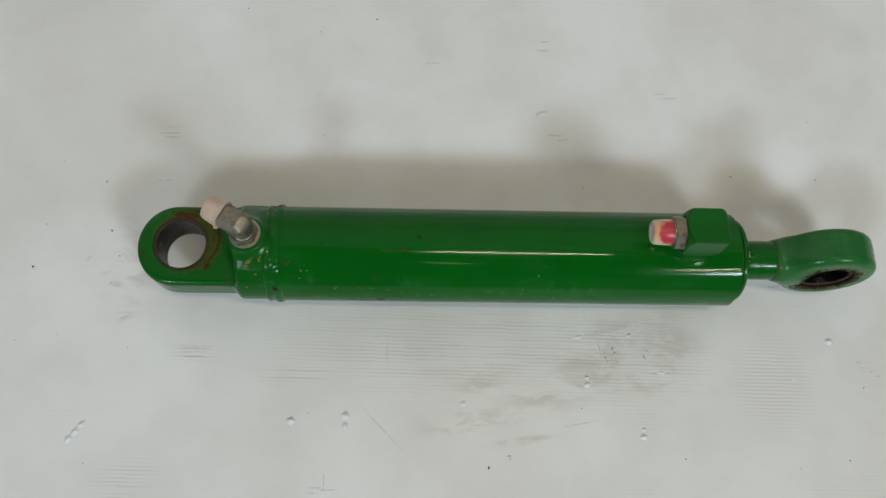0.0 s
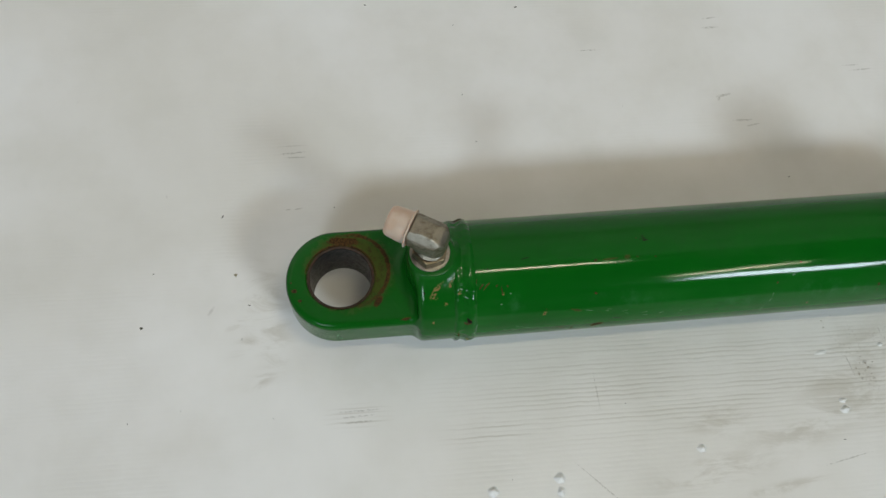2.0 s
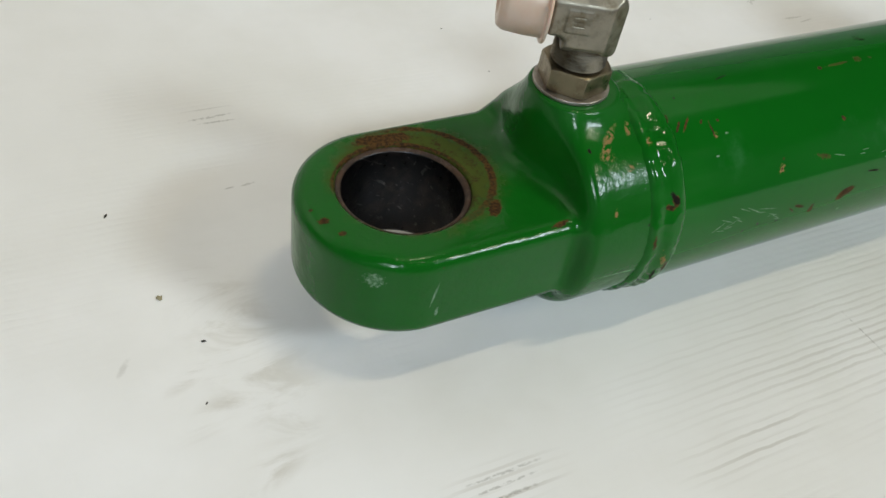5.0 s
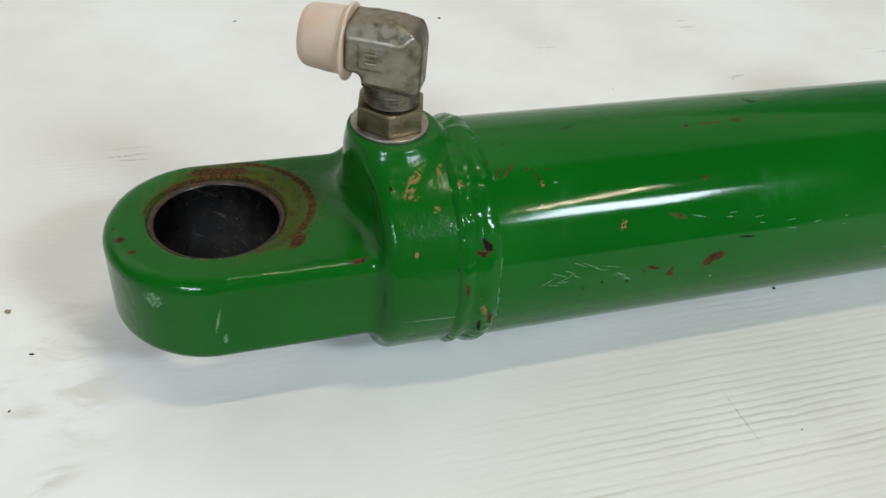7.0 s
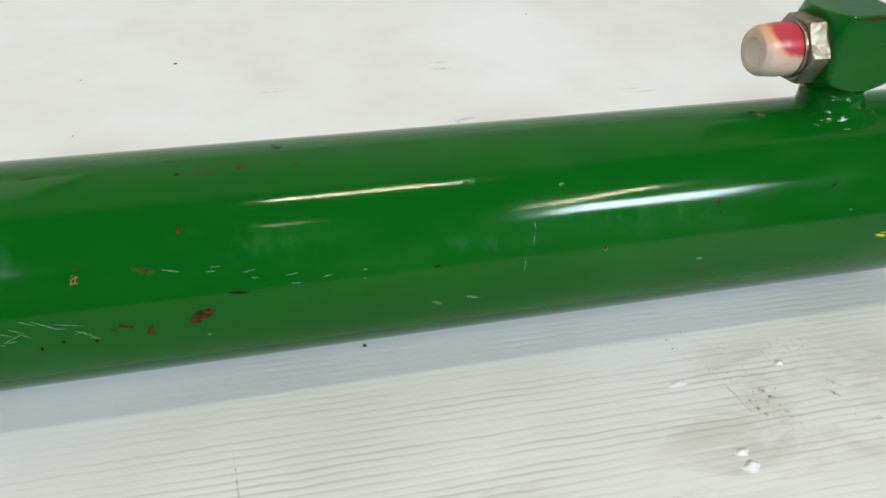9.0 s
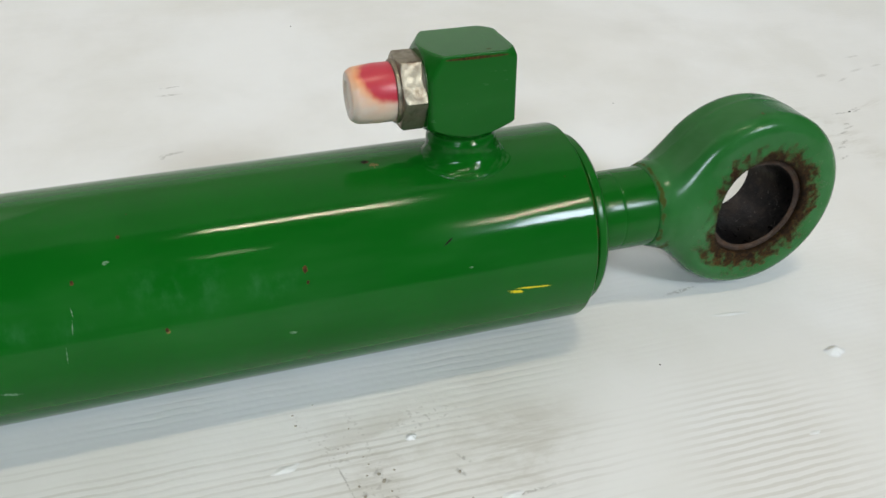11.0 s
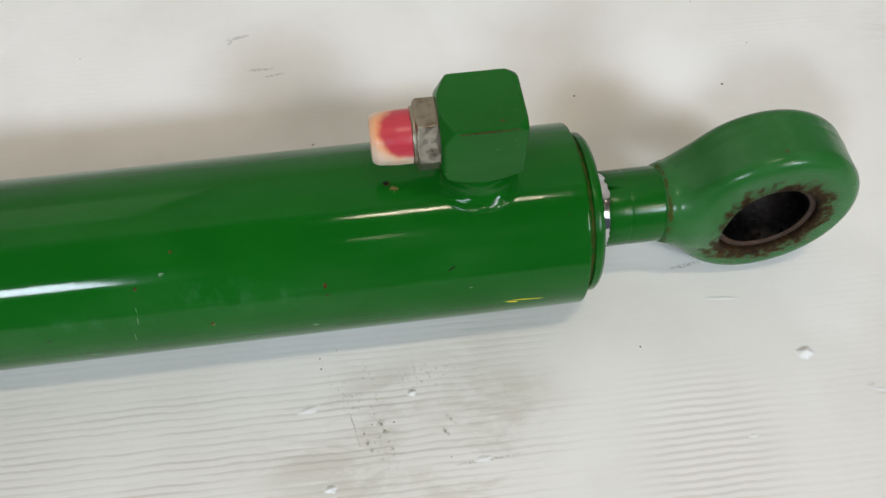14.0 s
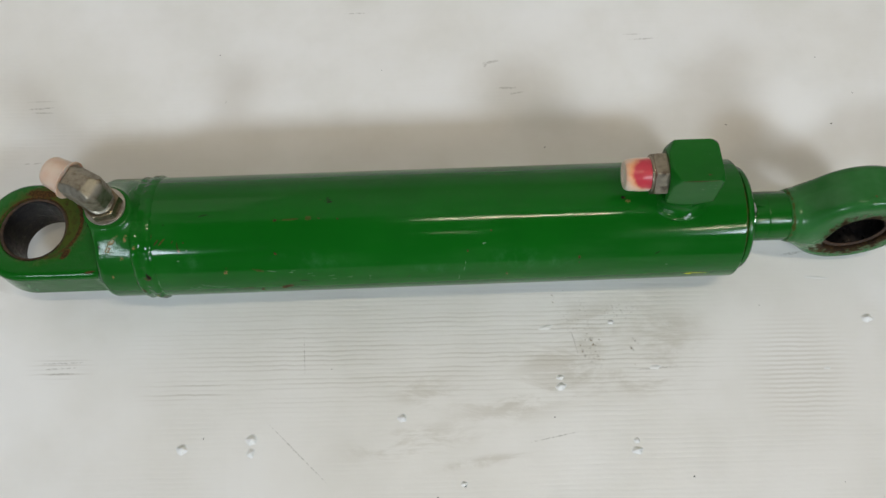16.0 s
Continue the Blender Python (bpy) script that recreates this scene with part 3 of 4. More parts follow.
ZONES = (-0.045, 0.047)  # the marks of each stretch of the tube are kept in a material of its own
barrel_paints = []
for lo, hi in zip((-1.0, *ZONES), (*ZONES, 1.0)):
    marks = {key: [b for b in blots if lo <= b[0][0] < hi] for key, blots in WEAR.items()}
    barrel_paints.append(green_paint("barrel_green_paint", **marks))
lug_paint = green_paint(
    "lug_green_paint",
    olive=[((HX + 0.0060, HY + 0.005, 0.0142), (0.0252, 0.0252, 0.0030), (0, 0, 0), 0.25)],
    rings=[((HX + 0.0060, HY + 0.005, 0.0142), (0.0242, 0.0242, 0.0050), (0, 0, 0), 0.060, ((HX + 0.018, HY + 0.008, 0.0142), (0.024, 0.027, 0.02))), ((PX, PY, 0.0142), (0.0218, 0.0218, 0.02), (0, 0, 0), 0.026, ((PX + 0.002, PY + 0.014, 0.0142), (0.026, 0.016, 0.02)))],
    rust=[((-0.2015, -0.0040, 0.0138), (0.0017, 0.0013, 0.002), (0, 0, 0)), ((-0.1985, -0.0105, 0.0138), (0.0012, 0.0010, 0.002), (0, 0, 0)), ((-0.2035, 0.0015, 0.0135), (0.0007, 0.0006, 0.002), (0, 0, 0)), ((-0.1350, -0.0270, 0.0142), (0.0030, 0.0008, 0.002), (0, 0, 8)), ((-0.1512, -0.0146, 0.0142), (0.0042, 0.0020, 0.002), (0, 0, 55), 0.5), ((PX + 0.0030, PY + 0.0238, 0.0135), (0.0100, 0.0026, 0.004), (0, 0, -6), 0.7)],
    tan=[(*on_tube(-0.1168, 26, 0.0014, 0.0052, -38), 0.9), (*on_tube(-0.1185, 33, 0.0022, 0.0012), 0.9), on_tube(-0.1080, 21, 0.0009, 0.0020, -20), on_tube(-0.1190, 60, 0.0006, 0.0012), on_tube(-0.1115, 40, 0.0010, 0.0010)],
    # the last pale patch paints the highlight along the parting line
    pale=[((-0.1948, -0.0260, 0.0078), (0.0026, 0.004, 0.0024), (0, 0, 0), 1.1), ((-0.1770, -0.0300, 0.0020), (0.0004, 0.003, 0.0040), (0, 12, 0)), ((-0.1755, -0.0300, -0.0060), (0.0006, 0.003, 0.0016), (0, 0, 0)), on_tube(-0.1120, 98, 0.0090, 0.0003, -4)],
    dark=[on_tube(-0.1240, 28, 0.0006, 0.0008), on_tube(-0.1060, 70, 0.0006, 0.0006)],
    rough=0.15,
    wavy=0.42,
    # lowers the lug's brightness through its colour
    dimming=0.1,
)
FACE = (EX, -0.0155 * math.cos(TIP), 0.0155 * math.sin(TIP) - 0.0008)
eye_paint = green_paint(
    "eye_green_paint",
    rust=[((EX + 0.0004, FACE[1], FACE[2]), (0.0247, 0.0240, 0.0060), (83, 0, 0), 0.26), ((EX + 0.0006, FACE[1], FACE[2]), (0.0250, 0.0243, 0.0060), (83, 0, 0), 0.5), ((EX - 0.0020, FACE[1], FACE[2] - 0.0030), (0.0252, 0.0242, 0.0060), (83, 0, 0), 0.5), ((0.3425, -0.0043, 0.0415), (0.0009, 0.0009, 0.004), (0, 0, 0))],
    dark=[((EX - 0.0006, FACE[1], FACE[2]), (0.0226, 0.0226, 0.0060), (83, 0, 0), 0.32)],
    olive=[((0.3017, 0, 0), (0.0011, 0.0200, 0.0200), (0, 0, 0), 1.4), ((0.3050, -0.0060, -0.0130), (0.0022, 0.0100, 0.0060), (0, 0, 0), 1.2)],
    rough=0.19,
    wavy=0.1,
    paling=0.13,
)
rod_paint = green_paint("rod_green_paint", olive=[((0.2661, 0, 0), (0.0006, 0.05, 0.05), (0, 0, 0), 1.2)], rough=0.17, wavy=0.05)
block_paint = green_paint("block_green_paint", rust=[((0.2250, -0.0066, 0.0757), (0.0115, 0.0005, 0.0004), (-7.5, 0, 0)), ((0.2300, -0.0030, 0.0755), (0.0012, 0.0005, 0.002), (0, 0, 0))], rough=0.22)
collar_paint = green_paint("collar_green_paint", rust=[((0.2418, -0.0020, 0.0392), (0.0022, 0.0050, 0.0032), (0, 0, 0))], wavy=0.22)
weld_paint = green_paint(
    "weld_green_paint",
    rust=[(*on_tube(-0.0972, 60, 0.0014, 0.0020, 20), 0.8), (*on_tube(-0.0990, 63, 0.0009, 0.0018, 60), 0.7), (*on_tube(-0.0950, 100, 0.0008, 0.0040, 14), 1.2), on_tube(-0.0985, -58, 0.0040, 0.0030), (*on_tube(-0.1035, 80, 0.0006, 0.0026, 8), 1.2)],
    tan=[(*on_tube(-0.0975, 94, 0.0008, 0.0034, 14), 1.2), (*on_tube(-0.1030, 30, 0.0010, 0.0012), 1.0)],
    dark=[(*on_tube(-0.0975, 59, 0.0010, 0.0025, 35), 0.7), (*on_tube(-0.0968, 60, 0.0012, 0.0010, -20), 0.8), on_tube(-0.0985, -62, 0.0034, 0.0022), (*on_tube(-0.0978, 106, 0.0007, 0.0030, 12), 1.1)],
    pale=[(*on_tube(-0.0928, 92, 0.0003, 0.0090, 4), 0.9), (*on_tube(-0.0926, 70, 0.0003, 0.0050, -4), 0.9)],
    wavy=0.22,
)
bushing_steel = metal("dark_bushing_steel", (0.028, 0.027, 0.029), 0.36, 0.2, tint=(0.08, 0.065, 0.055), scratch=0.25)
rim_steel = metal("rusty_rim_steel", (0.034, 0.019, 0.012), 0.9, 0.5, metallic=0.0, tint=(0.060, 0.028, 0.013), relief=0.0002)
washer_steel = metal("pale_washer_steel", (0.40, 0.36, 0.32), 0.45, 0.3, tint=(0.20, 0.15, 0.11))
fitting_steel = metal("zinc_fitting_steel", (0.285, 0.257, 0.205), 0.46, 0.5, tint=(0.125, 0.095, 0.055), relief=0.00005)
adapter_steel = metal("brown_stained_steel", (0.30, 0.262, 0.20), 0.46, 0.42, tint=(0.11, 0.072, 0.045), relief=0.00009)
nut_steel = metal("yellow_zinc_steel", (0.23, 0.19, 0.125), 0.36, 0.45, tint=(0.12, 0.085, 0.05))
chrome = metal("chromed_rod_steel", (0.58, 0.58, 0.59), 0.12, 0.2)


def cap_material(name, base, red=False):
    m = Mat(name, Roughness=0.32, IOR=1.42)
    col = m.mix(m.ramp(m.noise(120, 3.0), 0.35, 0.7), base, tuple(c * f for c, f in zip(base, (0.95, 0.86, 0.80))))
    if red:
        grain = m.noise(150, 2.0)
        col = m.mix(m.blot((0.1955, -0.001, 0.0740), (0.0110, 0.0155, 0.0125), ragged=0.3, edge=0.35, grain=grain), col, (0.70, 0.30, 0.13))
        col = m.mix(m.blot((0.2000, -0.001, 0.0735), (0.0115, 0.0160, 0.0124), ragged=0.2, edge=0.14, grain=grain), col, (0.46, 0.036, 0.055))
    m.put(m.b.inputs["Base Color"], col)
    m.b.inputs["Subsurface Weight"].default_value = 0.35
    m.b.inputs["Subsurface Radius"].default_value = (0.004, 0.0022, 0.0015)
    m.b.inputs["Subsurface Scale"].default_value = 1.0
    m.bump(m.noise(300, 3.0), 0.00008)
    return m.m


cap_plastic = cap_material("peach_cap_plastic", (0.55, 0.43, 0.345))
red_plastic = cap_material("red_white_cap_plastic", (0.62, 0.52, 0.43), True)

# barrel
barrel = part("barrel", lathe("barrel", rounded([(-0.0985, 0.030), (-0.0985, R), (-0.0965, R), (ZONES[0], R), (ZONES[1], R), (0.262, R), (0.264, R), (0.264, 0.0345), (0.2625, 0.0342), (0.2625, 0.030)], 0.0008), barrel_paints[0], steps=160), ram, "glossy green painted steel tube with rust chips and scratches")

for paint in barrel_paints[1:]:
    barrel.data.materials.append(paint)
for face in barrel.data.polygons:
    face.material_index = sum(face.center.x > edge for edge in ZONES)

# base with the pin lug and the port boss


ROLL = 2.0  # degrees by which the base leans away


def lug_field(x, y, z):
    lean = math.tan(radians(ROLL))
    upright = z
    y, z = y - z * lean, z + (y - HY) * lean
    lug = extrude(segment2(x - HX, 0.945 * (y - HY), -0.0030, 0.06) - 0.0305, z + 0.0012, 0.0154, 0.0045)
    body = extrude(np.hypot(y + upright * lean, upright) - 0.0368, x + 0.1130, 0.0150, 0.004)
    d = smin(lug, body, 0.0055)
    boss = extrude(np.hypot(x - BX, y + upright * lean - BY) - 0.0128, upright - 0.020, 0.0205, 0.0008)
    d = smin(d, boss, 0.012)
    d = np.maximum(d, upright - 0.0405)
    return smax(d, 0.0209 - np.hypot(x - PX, y - PY), 0.0012)


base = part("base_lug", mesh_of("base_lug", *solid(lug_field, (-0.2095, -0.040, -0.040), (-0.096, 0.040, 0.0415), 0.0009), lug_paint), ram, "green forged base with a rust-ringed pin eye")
bush = rounded([(-0.0163, 0.0213), (-0.0167, 0.0208), (-0.0167, 0.0194), (-0.0155, 0.0187), (0.0155, 0.0187), (0.0163, 0.0196), (0.0163, 0.0207), (0.0159, 0.0213)], 0.0004)
part("bushing", lathe("bushing", [(a if a > 0 else a - 0.0010, r - 0.0002 if r > 0.02 else r + 0.0003) for a, r in bush], bushing_steel, pose(PX, PY, -0.0040, -ROLL, 0, 0) @ pose(0, 0, 0, 0, -90, 0) @ Matrix.Diagonal((1.04, 1, 1, 1))), base, "dark steel bushing worn black inside")


def bead(a, x):
    return 0.0004 * noise.noise((math.cos(a) * 9, math.sin(a) * 9, x * 160)) + 0.00055 * noise.noise((math.cos(a) * 24, math.sin(a) * 24, x * 300))


ring = [(-0.1068, 0.0355), (-0.1058, 0.0370), (-0.1046, 0.0380), (-0.1032, 0.0382), (-0.1016, 0.0376), (-0.1000, 0.0376), (-0.0985, 0.0383), (-0.0968, 0.0387), (-0.0950, 0.0386), (-0.0934, 0.0380), (-0.0922, 0.0371), (-0.0912, 0.0355)]
part("weld_bead", lathe("weld_bead", ring, weld_paint, steps=220, sharp=180, wobble=bead), ram, "green painted uneven weld bead")

# elbow fitting on the boss
elbow_m = pose(BX - 0.0002, BY + 0.0004, 0.0405, 0, 0, 151)


def elbow_field(x, y, z):
    z = z + 0.0006
    r = np.where((x < 0) & (z > 0.0249), 0.0060, 0.0013)
    p, q = np.abs(x + 0.0009) - 0.0084 + r, np.abs(z - 0.0249) - 0.0099 + r
    tall = np.minimum(np.maximum(p, q), 0) + np.hypot(np.maximum(p, 0), np.maximum(q, 0)) - r
    side = box2(x - 0.0052, z - 0.02755, 0.0062, 0.00595) - 0.0013
    d2 = smin(tall, side, 0.0030)
    d = extrude(d2, y, 0.0089, 0.0016)
    d = smax(d, (np.abs(y) + np.abs(z - 0.0261)) * 0.707 - np.where(z < 0.0261, 0.0122, 0.0099), 0.0006)
    d = smax(d, (np.abs(y) - x) * 0.707 - 0.0095, 0.0006)
    plate = extrude(box2(x - 0.0045, z - 0.0262, 0.0038, 0.0036), np.abs(y) - 0.0086, 0.0006, 0.0003)
    marks = [box2(x - 0.0045, z - 0.0262 + k * 0.0014, 0.0020, 0.00022) for k in (-1, 0, 1)]
    dents = extrude(np.minimum(np.minimum(marks[0], marks[1]), marks[2]), np.abs(y) - 0.0093, 0.0004, 0.0001)
    return np.maximum(np.minimum(d, plate), -dents)


ev, ef = solid(elbow_field, (-0.013, -0.012, 0.010), (0.020, 0.012, 0.041), 0.0004)
elbow = part("elbow_fitting", mesh_of("elbow_fitting", [elbow_m @ Vector(v) for v in ev], ef, fitting_steel, True, 40), ram, "grey zinc-plated steel elbow fitting")
up = elbow_m @ pose(0, 0, 0, 0, -90, 0)
part("lock_nut", hex_nut("lock_nut", 0.0097, 0.0012, 0.0090, 0.0070, nut_steel, up, 42), elbow, "yellowish zinc-plated hexagon lock nut")
part("washer", lathe("washer", rounded([(0.0, 0.0070), (0.0, 0.0120), (0.0013, 0.0120), (0.0013, 0.0070)], 0.0003), washer_steel, up), elbow)
thread = [(0.0086, 0.006)]
for k in range(6):
    thread += [(0.0088 + k * 0.0012, 0.0076), (0.0094 + k * 0.0012, 0.0085)]
part("thread", lathe("thread", thread + [(0.0165, 0.006)], fitting_steel, up), elbow)


def dust_cap(name, material, m, parent, flange, label):
    prof = [(0.0, 0.0080)]
    if flange:
        prof += [(0.0, 0.0114), (0.0010, 0.0114), (0.0013, 0.0099)]
    else:
        prof += [(0.0, 0.0097)]
    prof += [(0.0060, 0.0098), (0.0128, 0.0092), (0.0148, 0.0080), (0.0150, 0.0050), (0.0142, 0.0042), (0.0140, 0.0)]
    return part(name, lathe(name, rounded(prof, 0.0007), material, m, 64), parent, label)


dust_cap("plastic_cap", cap_plastic, elbow_m @ pose(0.0127, 0, 0.0252) @ Matrix.Diagonal((0.96, 1, 1, 1)), elbow, True, "peach translucent plastic dust cap")

# port block near the rod end
port = pose(0.2244, 0, 0, -7.5, 0, 0) @ pose(0, -0.0025, 0)


def port_field(x, y, z):
    d = extrude(box2(x + 0.0003, y, 0.0149, 0.0139), z - 0.0611, 0.0143, 0.0005)
    rad = np.hypot(x, y)
    d = smax(d, (rad - 0.0196 + np.maximum(z - 0.0732, 0) * 1.1) * 0.7, 0.0004)
    d = smax(d, rad * 0.65 - (z - 0.0468) * 1.0 - 0.0085, 0.0005)
    return smax(d, (np.hypot(y, z - 0.0605) + (-0.0122 - x) * 1.2 - 0.0181) * 0.65, 0.0004)


pv, pf = solid(port_field, (-0.017, -0.016, 0.044), (0.017, 0.016, 0.077), 0.0006)
port_block = part("port_block", mesh_of("port_block", [port @ Vector(v) for v in pv], pf, block_paint, True, 30), ram, "green painted square steel port block")


def collar_field(x, y, z):
    stub = extrude(np.hypot(x, y) - 0.0122, z - 0.040, 0.0085, 0.0006)
    tube = np.hypot(z, y + 0.0025) - (R - 0.0012)
    lumps = 0.00009 * np.sin(13 * np.arctan2(y, x) + 40 * np.hypot(x, y) / 0.01) * 2.2 * np.clip((np.hypot(x, y) - 0.0125) / 0.003, 0, 1)
    groove = 0.0012 * np.exp(-(((z - 0.0445) / 0.0011) ** 2))
    return np.maximum(smin(stub + groove, tube, 0.0064) + lumps, np.hypot(x, y * 1.15) - 0.0192)


cv, cf = solid(collar_field, (-0.023, -0.023, 0.024), (0.023, 0.023, 0.050), 0.0008)
part("port_weld", mesh_of("port_weld", [port @ Vector(v) for v in cv], cf, collar_paint, True, 60), port_block, "green painted weld collar")
side = port @ pose(-0.0145, 0, 0.0608, 0, 0, 180)
adapter = part("adapter_fitting", hex_nut("adapter_fitting", 0.0115, 0.0002, 0.0085, 0.0060, adapter_steel, side, 30), port_block, "brown-stained grey steel hexagon adapter")
part("adapter_ring", lathe("adapter_ring", rounded([(0.0080, 0.006), (0.0080, 0.0106), (0.0098, 0.0104), (0.0100, 0.006)], 0.0004), adapter_steel, side), adapter)
dust_cap("plastic_cap", red_plastic, side @ pose(0.0094, 0, 0), adapter, False, "red and white translucent plastic dust cap")

# gland, rod and rod eye
part("gland", lathe("gland", rounded([(0.2600, 0.0160), (0.2600, 0.0330), (0.2652, 0.0330), (0.2656, 0.0320), (0.2666, 0.0320), (0.2669, 0.0330), (0.2694, 0.0330), (0.2711, 0.0313), (0.2711, 0.0170), (0.2702, 0.0160)], 0.0007), rod_paint), ram, "green painted gland ring closing the tube")
# dark block put where the gap beside the gland lies in shade
slot = block("gland_slot", (0.2634, -0.0013, 0.0328), (0.2652, 0.0013, 0.0352), bushing_steel)
slot.transform(Matrix.Rotation(radians(97), 4, "X"))
part("gland_slot", slot, ram, "small dark block in place of the shaded gap beside the gland ring")
rod = part("piston_rod", lathe("piston_rod", [(0.262, 0.0), (0.262, 0.0156), (0.2850, 0.0156), (0.2850, 0.0)], chrome), ram, "bright chromed piston rod mostly under green paint")
coat = lathe("rod_paint", rounded([(0.2778, 0.0150), (0.2778, 0.01585), (0.2860, 0.01585), (0.2866, 0.01570), (0.2872, 0.01585), (0.3005, 0.01585), (0.3012, 0.0150)], 0.0003), rod_paint, steps=200)
for v in coat.vertices:
    if v.co.x < 0.2785:
        v.co.x += 0.0011 * noise.noise(v.co * 330) + 0.0006 * noise.noise(v.co * 900)
part("rod_paint", coat, rod, "green overspray with a ragged edge")


def eye_field(x, y, z):
    w = -y * math.cos(TIP) + z * math.sin(TIP)
    v = y * math.sin(TIP) + z * math.cos(TIP)
    u = x - EX
    ridge = 0.00022 * np.exp(-(((w + 0.0035) / 0.0012) ** 2))
    ring = extrude(np.hypot(u, v) - 0.0378 - ridge, w, 0.0155, 0.0065)
    neck = extrude(np.hypot(y, z) - 0.0163, x - 0.318, 0.0175, 0.001)
    d = smin(ring, neck, 0.012)
    d = np.maximum(d, 0.3004 - x)
    ring_weld = extrude(np.hypot(y, z) - 0.0171, x - 0.3048, 0.0018, 0.0015)
    d = smin(d, ring_weld, 0.0015)
    return smax(d, 0.0204 - np.hypot(u + 0.0006, v + 0.0008), 0.0012)


eye = part("rod_eye", mesh_of("rod_eye", *solid(eye_field, (0.299, -0.041, -0.041), (0.389, 0.041, 0.041), 0.0009), eye_paint), ram, "green forged rod eye with rust round the pin hole")
part("bushing", lathe("bushing", [(a * 0.82, r - 0.0006 - (0.0038 if a < 0 and r < 0.019 else 0)) for a, r in bush], bushing_steel, pose(EX - 0.0006, -0.0008 * math.sin(TIP), -0.0008 * math.cos(TIP)) @ pose(0, 0, 0, 90 - 7, 0, 0) @ pose(0, 0, 0, 0, -90, 0)), eye, "dark steel bushing worn black inside")

for holder in (base, eye):
    for ob in holder.children:
        ob.data.materials.append(rim_steel)
        axis = Vector((0, 0, 1)) if holder is base else Vector((0, -math.cos(TIP), math.sin(TIP)))
        reach = max(f.center.dot(axis) for f in ob.data.polygons)
        for face in ob.data.polygons:
            face.material_index = int(face.center.dot(axis) > reach - 0.0019)

# ---- paint nubs and crumbs on the board ----
rng = random.Random(5)


def lump(name, material, seed, rough, flat):
    """A small uneven lump of unit size, flattened."""
    bm = bmesh.new()
    bmesh.ops.create_icosphere(bm, subdivisions=3 if flat < 0.4 else 2, radius=1.0)
    for v in bm.verts:
        v.co *= 1 + rough * noise.noise(v.co * 1.7 + Vector((seed * 7.1, 0, 0)))
        v.co.z *= flat
    me = bpy.data.meshes.new(name)
    bm.to_mesh(me)
    bm.free()
    me.materials.append(material)
    me.shade_smooth()
    return me


nub_paint = plain("raised_white_paint", (0.715, 0.71, 0.70), 0.42)
crumb_dirt = plain("dark_crumb", (0.035, 0.030, 0.022), 0.8)
tan_dirt = plain("tan_crumb", (0.30, 0.25, 0.14), 0.8)


def nub_mesh(seed):
    """A low smooth swelling of unit radius with an uneven outline."""
    verts, faces, rings, steps = [(0, 0, 1 + 0.3 * noise.noise((0, 0, seed)))], [], 9, 28
    for i in range(1, rings + 1):
        for k in range(steps):
            a, r = 2 * math.pi * k / steps, i / rings
            out = r * (1 + 0.30 * noise.noise((math.cos(a) * 1.5 + seed * 5, math.sin(a) * 1.5, 0)))
            z = (1 - r * r) ** 2 * (1 + 0.3 * noise.noise((out * math.cos(a) * 1.4, out * math.sin(a) * 1.4, seed)))
            verts.append((out * math.cos(a), out * math.sin(a), z))
    for k in range(steps):
        faces.append((0, 1 + k, 1 + (k + 1) % steps))
        for i in range(rings - 1):
            a, b = 1 + i * steps + k, 1 + i * steps + (k + 1) % steps
            faces.append((a, a + steps, b + steps, b))
    return mesh_of("paint_nub", verts, faces, nub_paint)


nubs = [nub_mesh(k) for k in range(4)]
for k, (x, y, a, b, turn) in enumerate([(-0.2615, -0.1445, 0.0048, 0.0030, 52), (-0.2570, -0.1388, 0.0052, 0.0036, 48), (-0.2528, -0.1332, 0.0044, 0.0032, 30), (-0.0875, -0.1293, 0.0042, 0.0038, 0), (-0.0439, -0.1250, 0.0046, 0.0036, 0), (-0.0442, -0.1330, 0.0028, 0.0040, 0), (0.1543, -0.0925, 0.0028, 0.0022, 0), (0.1545, -0.0985, 0.0040, 0.0030, 20), (0.2000, -0.1345, 0.0026, 0.0020, 0), (0.1997, -0.1405, 0.0040, 0.0032, 0), (0.1911, -0.0570, 0.0022, 0.0020, 0), (0.3628, -0.0605, 0.0048, 0.0034, 0), (0.0516, -0.1150, 0.0038, 0.0028, 0), (0.1477, -0.0590, 0.0050, 0.0020, 8), (0.2170, -0.0882, 0.0040, 0.0018, 0), (0.3338, -0.0311, 0.0090, 0.0012, -6), (0.3914, -0.0808, 0.0050, 0.0012, -12), (0.0890, -0.1570, 0.0024, 0.0024, 0), (0.3300, -0.0930, 0.0024, 0.0012, 0)]):
    nub = part("paint_nub", nubs[k % 4], board)
    nub.matrix_world = pose(x, y, 0.0001, 0, 0, turn) @ Matrix.Diagonal((a * 0.9, b * 0.9, min(a, b) * (0.48 if a < 1.6 * b else 0.24), 1))
speck_dirt = plain("grey_speck", (0.34, 0.30, 0.24), 0.85)
crumbs = [lump("dirt_crumb", crumb_dirt, k, 1.0, 0.6) for k in range(3)] + [lump("dirt_crumb", tan_dirt, 9, 1.0, 0.6), lump("dirt_crumb", speck_dirt, 4, 1.0, 0.3)]
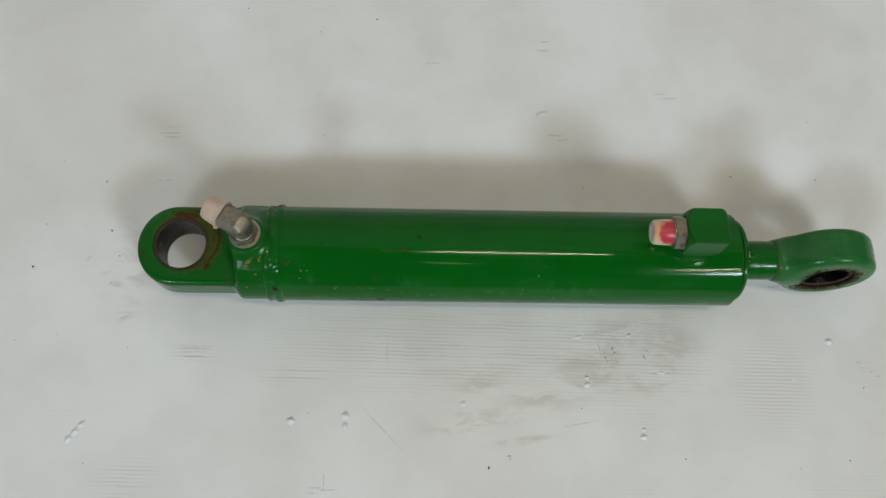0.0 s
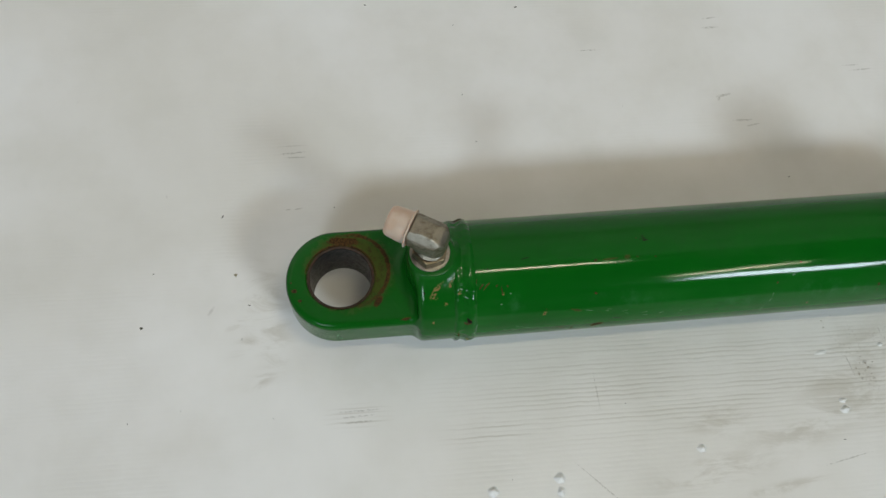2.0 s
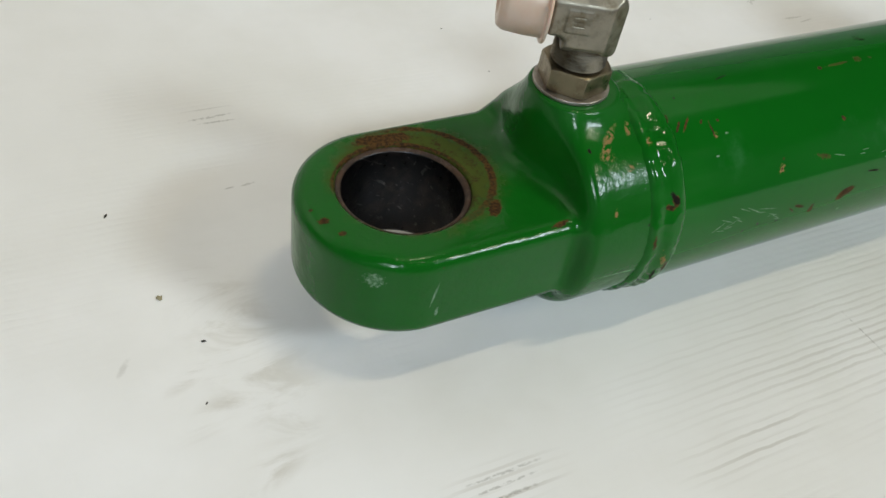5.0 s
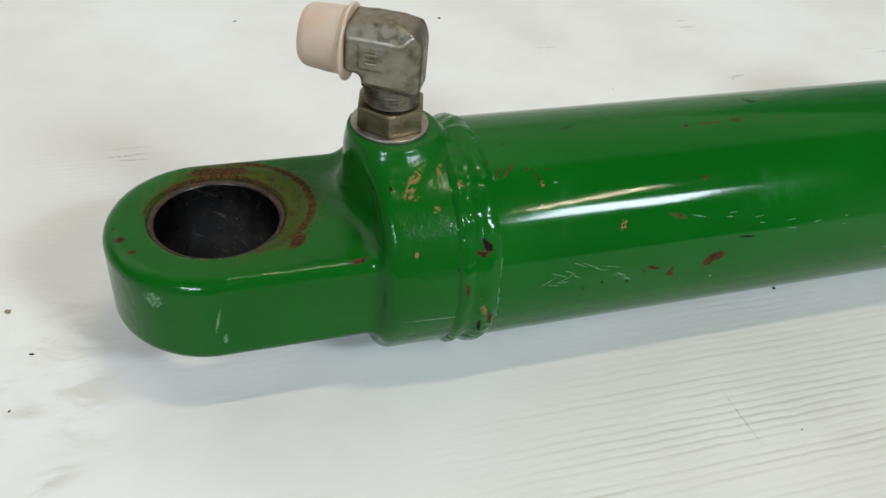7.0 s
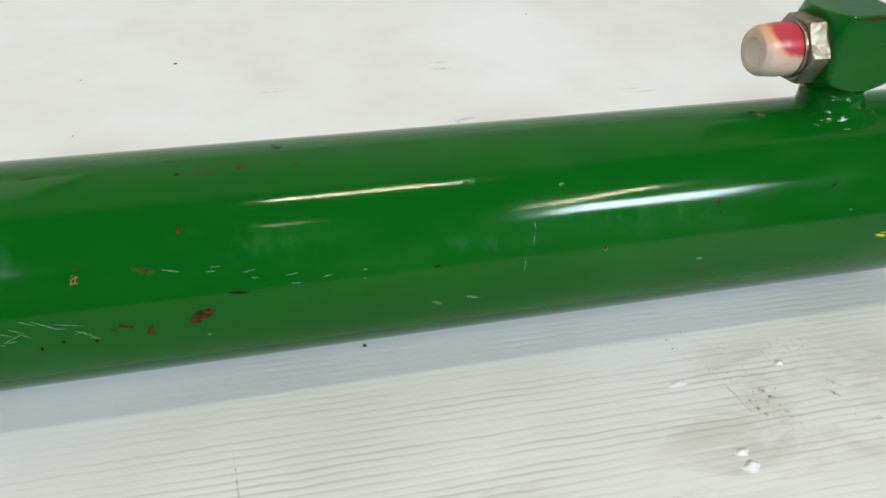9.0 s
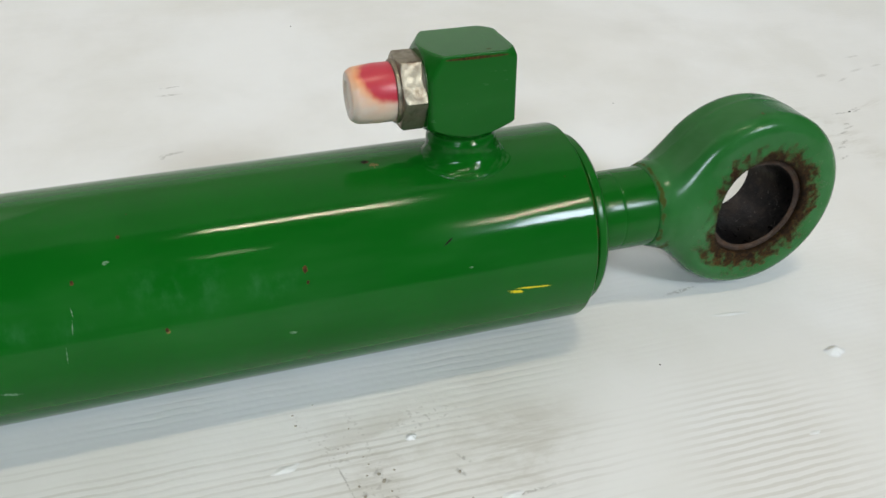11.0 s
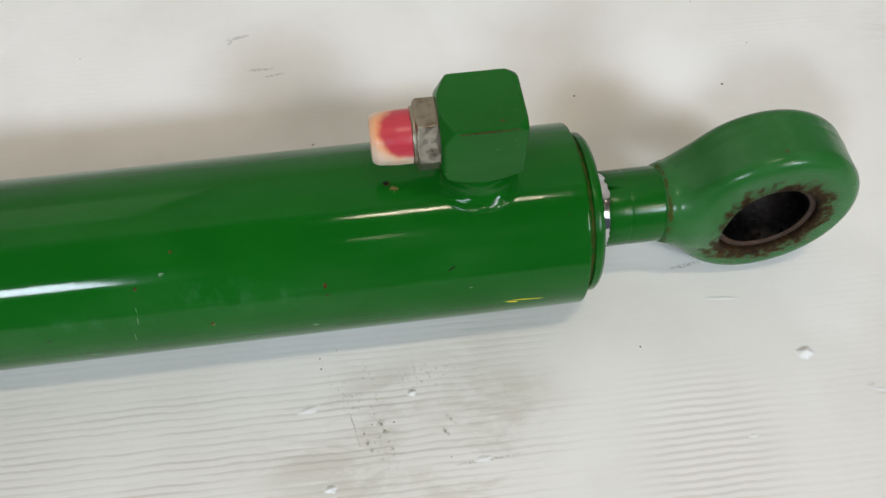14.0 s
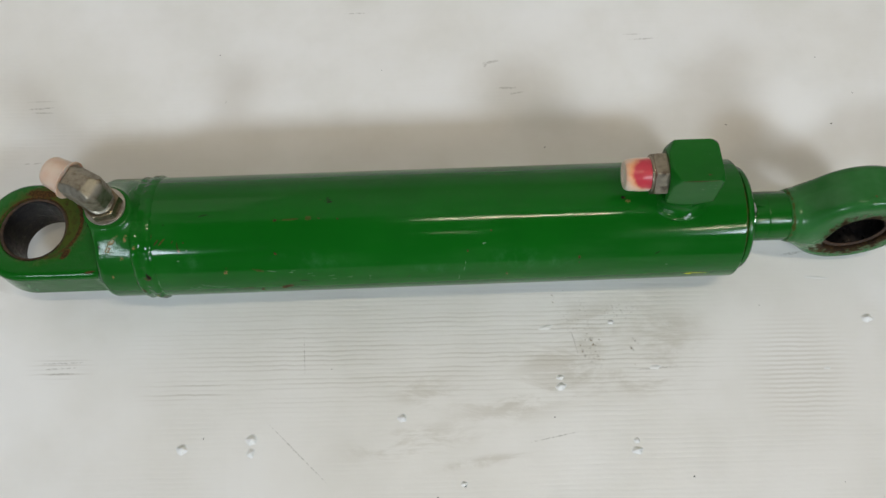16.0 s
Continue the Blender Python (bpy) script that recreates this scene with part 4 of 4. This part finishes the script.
spots = [(0.0385, -0.0178, 0.0013), (0.0720, -0.1654, 0.0016), (0.2332, -0.1580, 0.0012), (0.0895, -0.1583, 0.0015), (-0.2529, 0.0698, 0.0010), (-0.2445, 0.0265, 0.0020), (-0.3059, -0.0055, 0.0017), (0.3667, 0.0843, 0.0010), (-0.0270, 0.2308, 0.0014), (-0.1760, 0.0714, 0.0007), (-0.1436, 0.2385, 0.0010), (-0.2481, -0.1632, 0.0008), (-0.2986, 0.0313, 0.0008), (0.1490, -0.1180, 0.0007), (0.4946, 0.0995, 0.0012), (0.4920, 0.0137, 0.0016), (-0.2360, 0.0048, 0.0009), (-0.2908, 0.0872, 0.0007), (0.2920, -0.0490, 0.0007), (-0.2412, -0.0180, 0.0007), (0.5298, 0.0740, 0.0012)]
spots = [(x, y, r * 0.43) for x, y, r in spots]
SPECKS = ((0.1535, -0.0372, 5), (0.1538, -0.0420, 6), (0.1611, -0.0342, 3), (0.1769, -0.0690, 8), (0.1779, -0.0720, 8), (0.1706, -0.0764, 7), (0.1696, -0.0720, 6), (0.1730, -0.0685, 4), (0.1745, -0.0642, 4), (0.1822, -0.0686, 5), (0.1808, -0.0797, 4), (0.1734, -0.0609, 3), (0.1794, -0.0765, 4), (0.1685, -0.0580, 3), (0.2030, -0.0752, 7), (0.2041, -0.0859, 4), (0.1712, -0.0480, 3), (0.1660, -0.0555, 3))
spots += [(x, y, size * 0.000055) for x, y, size in SPECKS]
spots += [(rng.uniform(-0.45, 0.6), rng.choice([rng.uniform(0.07, 0.35), rng.uniform(-0.2, -0.06)]), rng.uniform(0.0002, 0.0004)) for _ in range(26)]
for k, (x, y, r) in enumerate(spots):
    if r:
        c = tagged(new("dirt_crumb", crumbs[3 if k in (5, 15) else 4 if 21 <= k < 21 + len(SPECKS) else k % 3]), "tan crumb of dirt on the white board" if k in (5, 15) else "small grey-brown fleck of dirt on the white board" if 21 <= k < 21 + len(SPECKS) else "tiny dark crumb of dirt on the white board", "debris", "dirt crumbs on the board")
        c.matrix_world = pose(x, y, r * 0.4, 0, 0, rng.uniform(0, 360)) @ Matrix.Diagonal((r * rng.uniform(1, 1.8), r, r, 1))
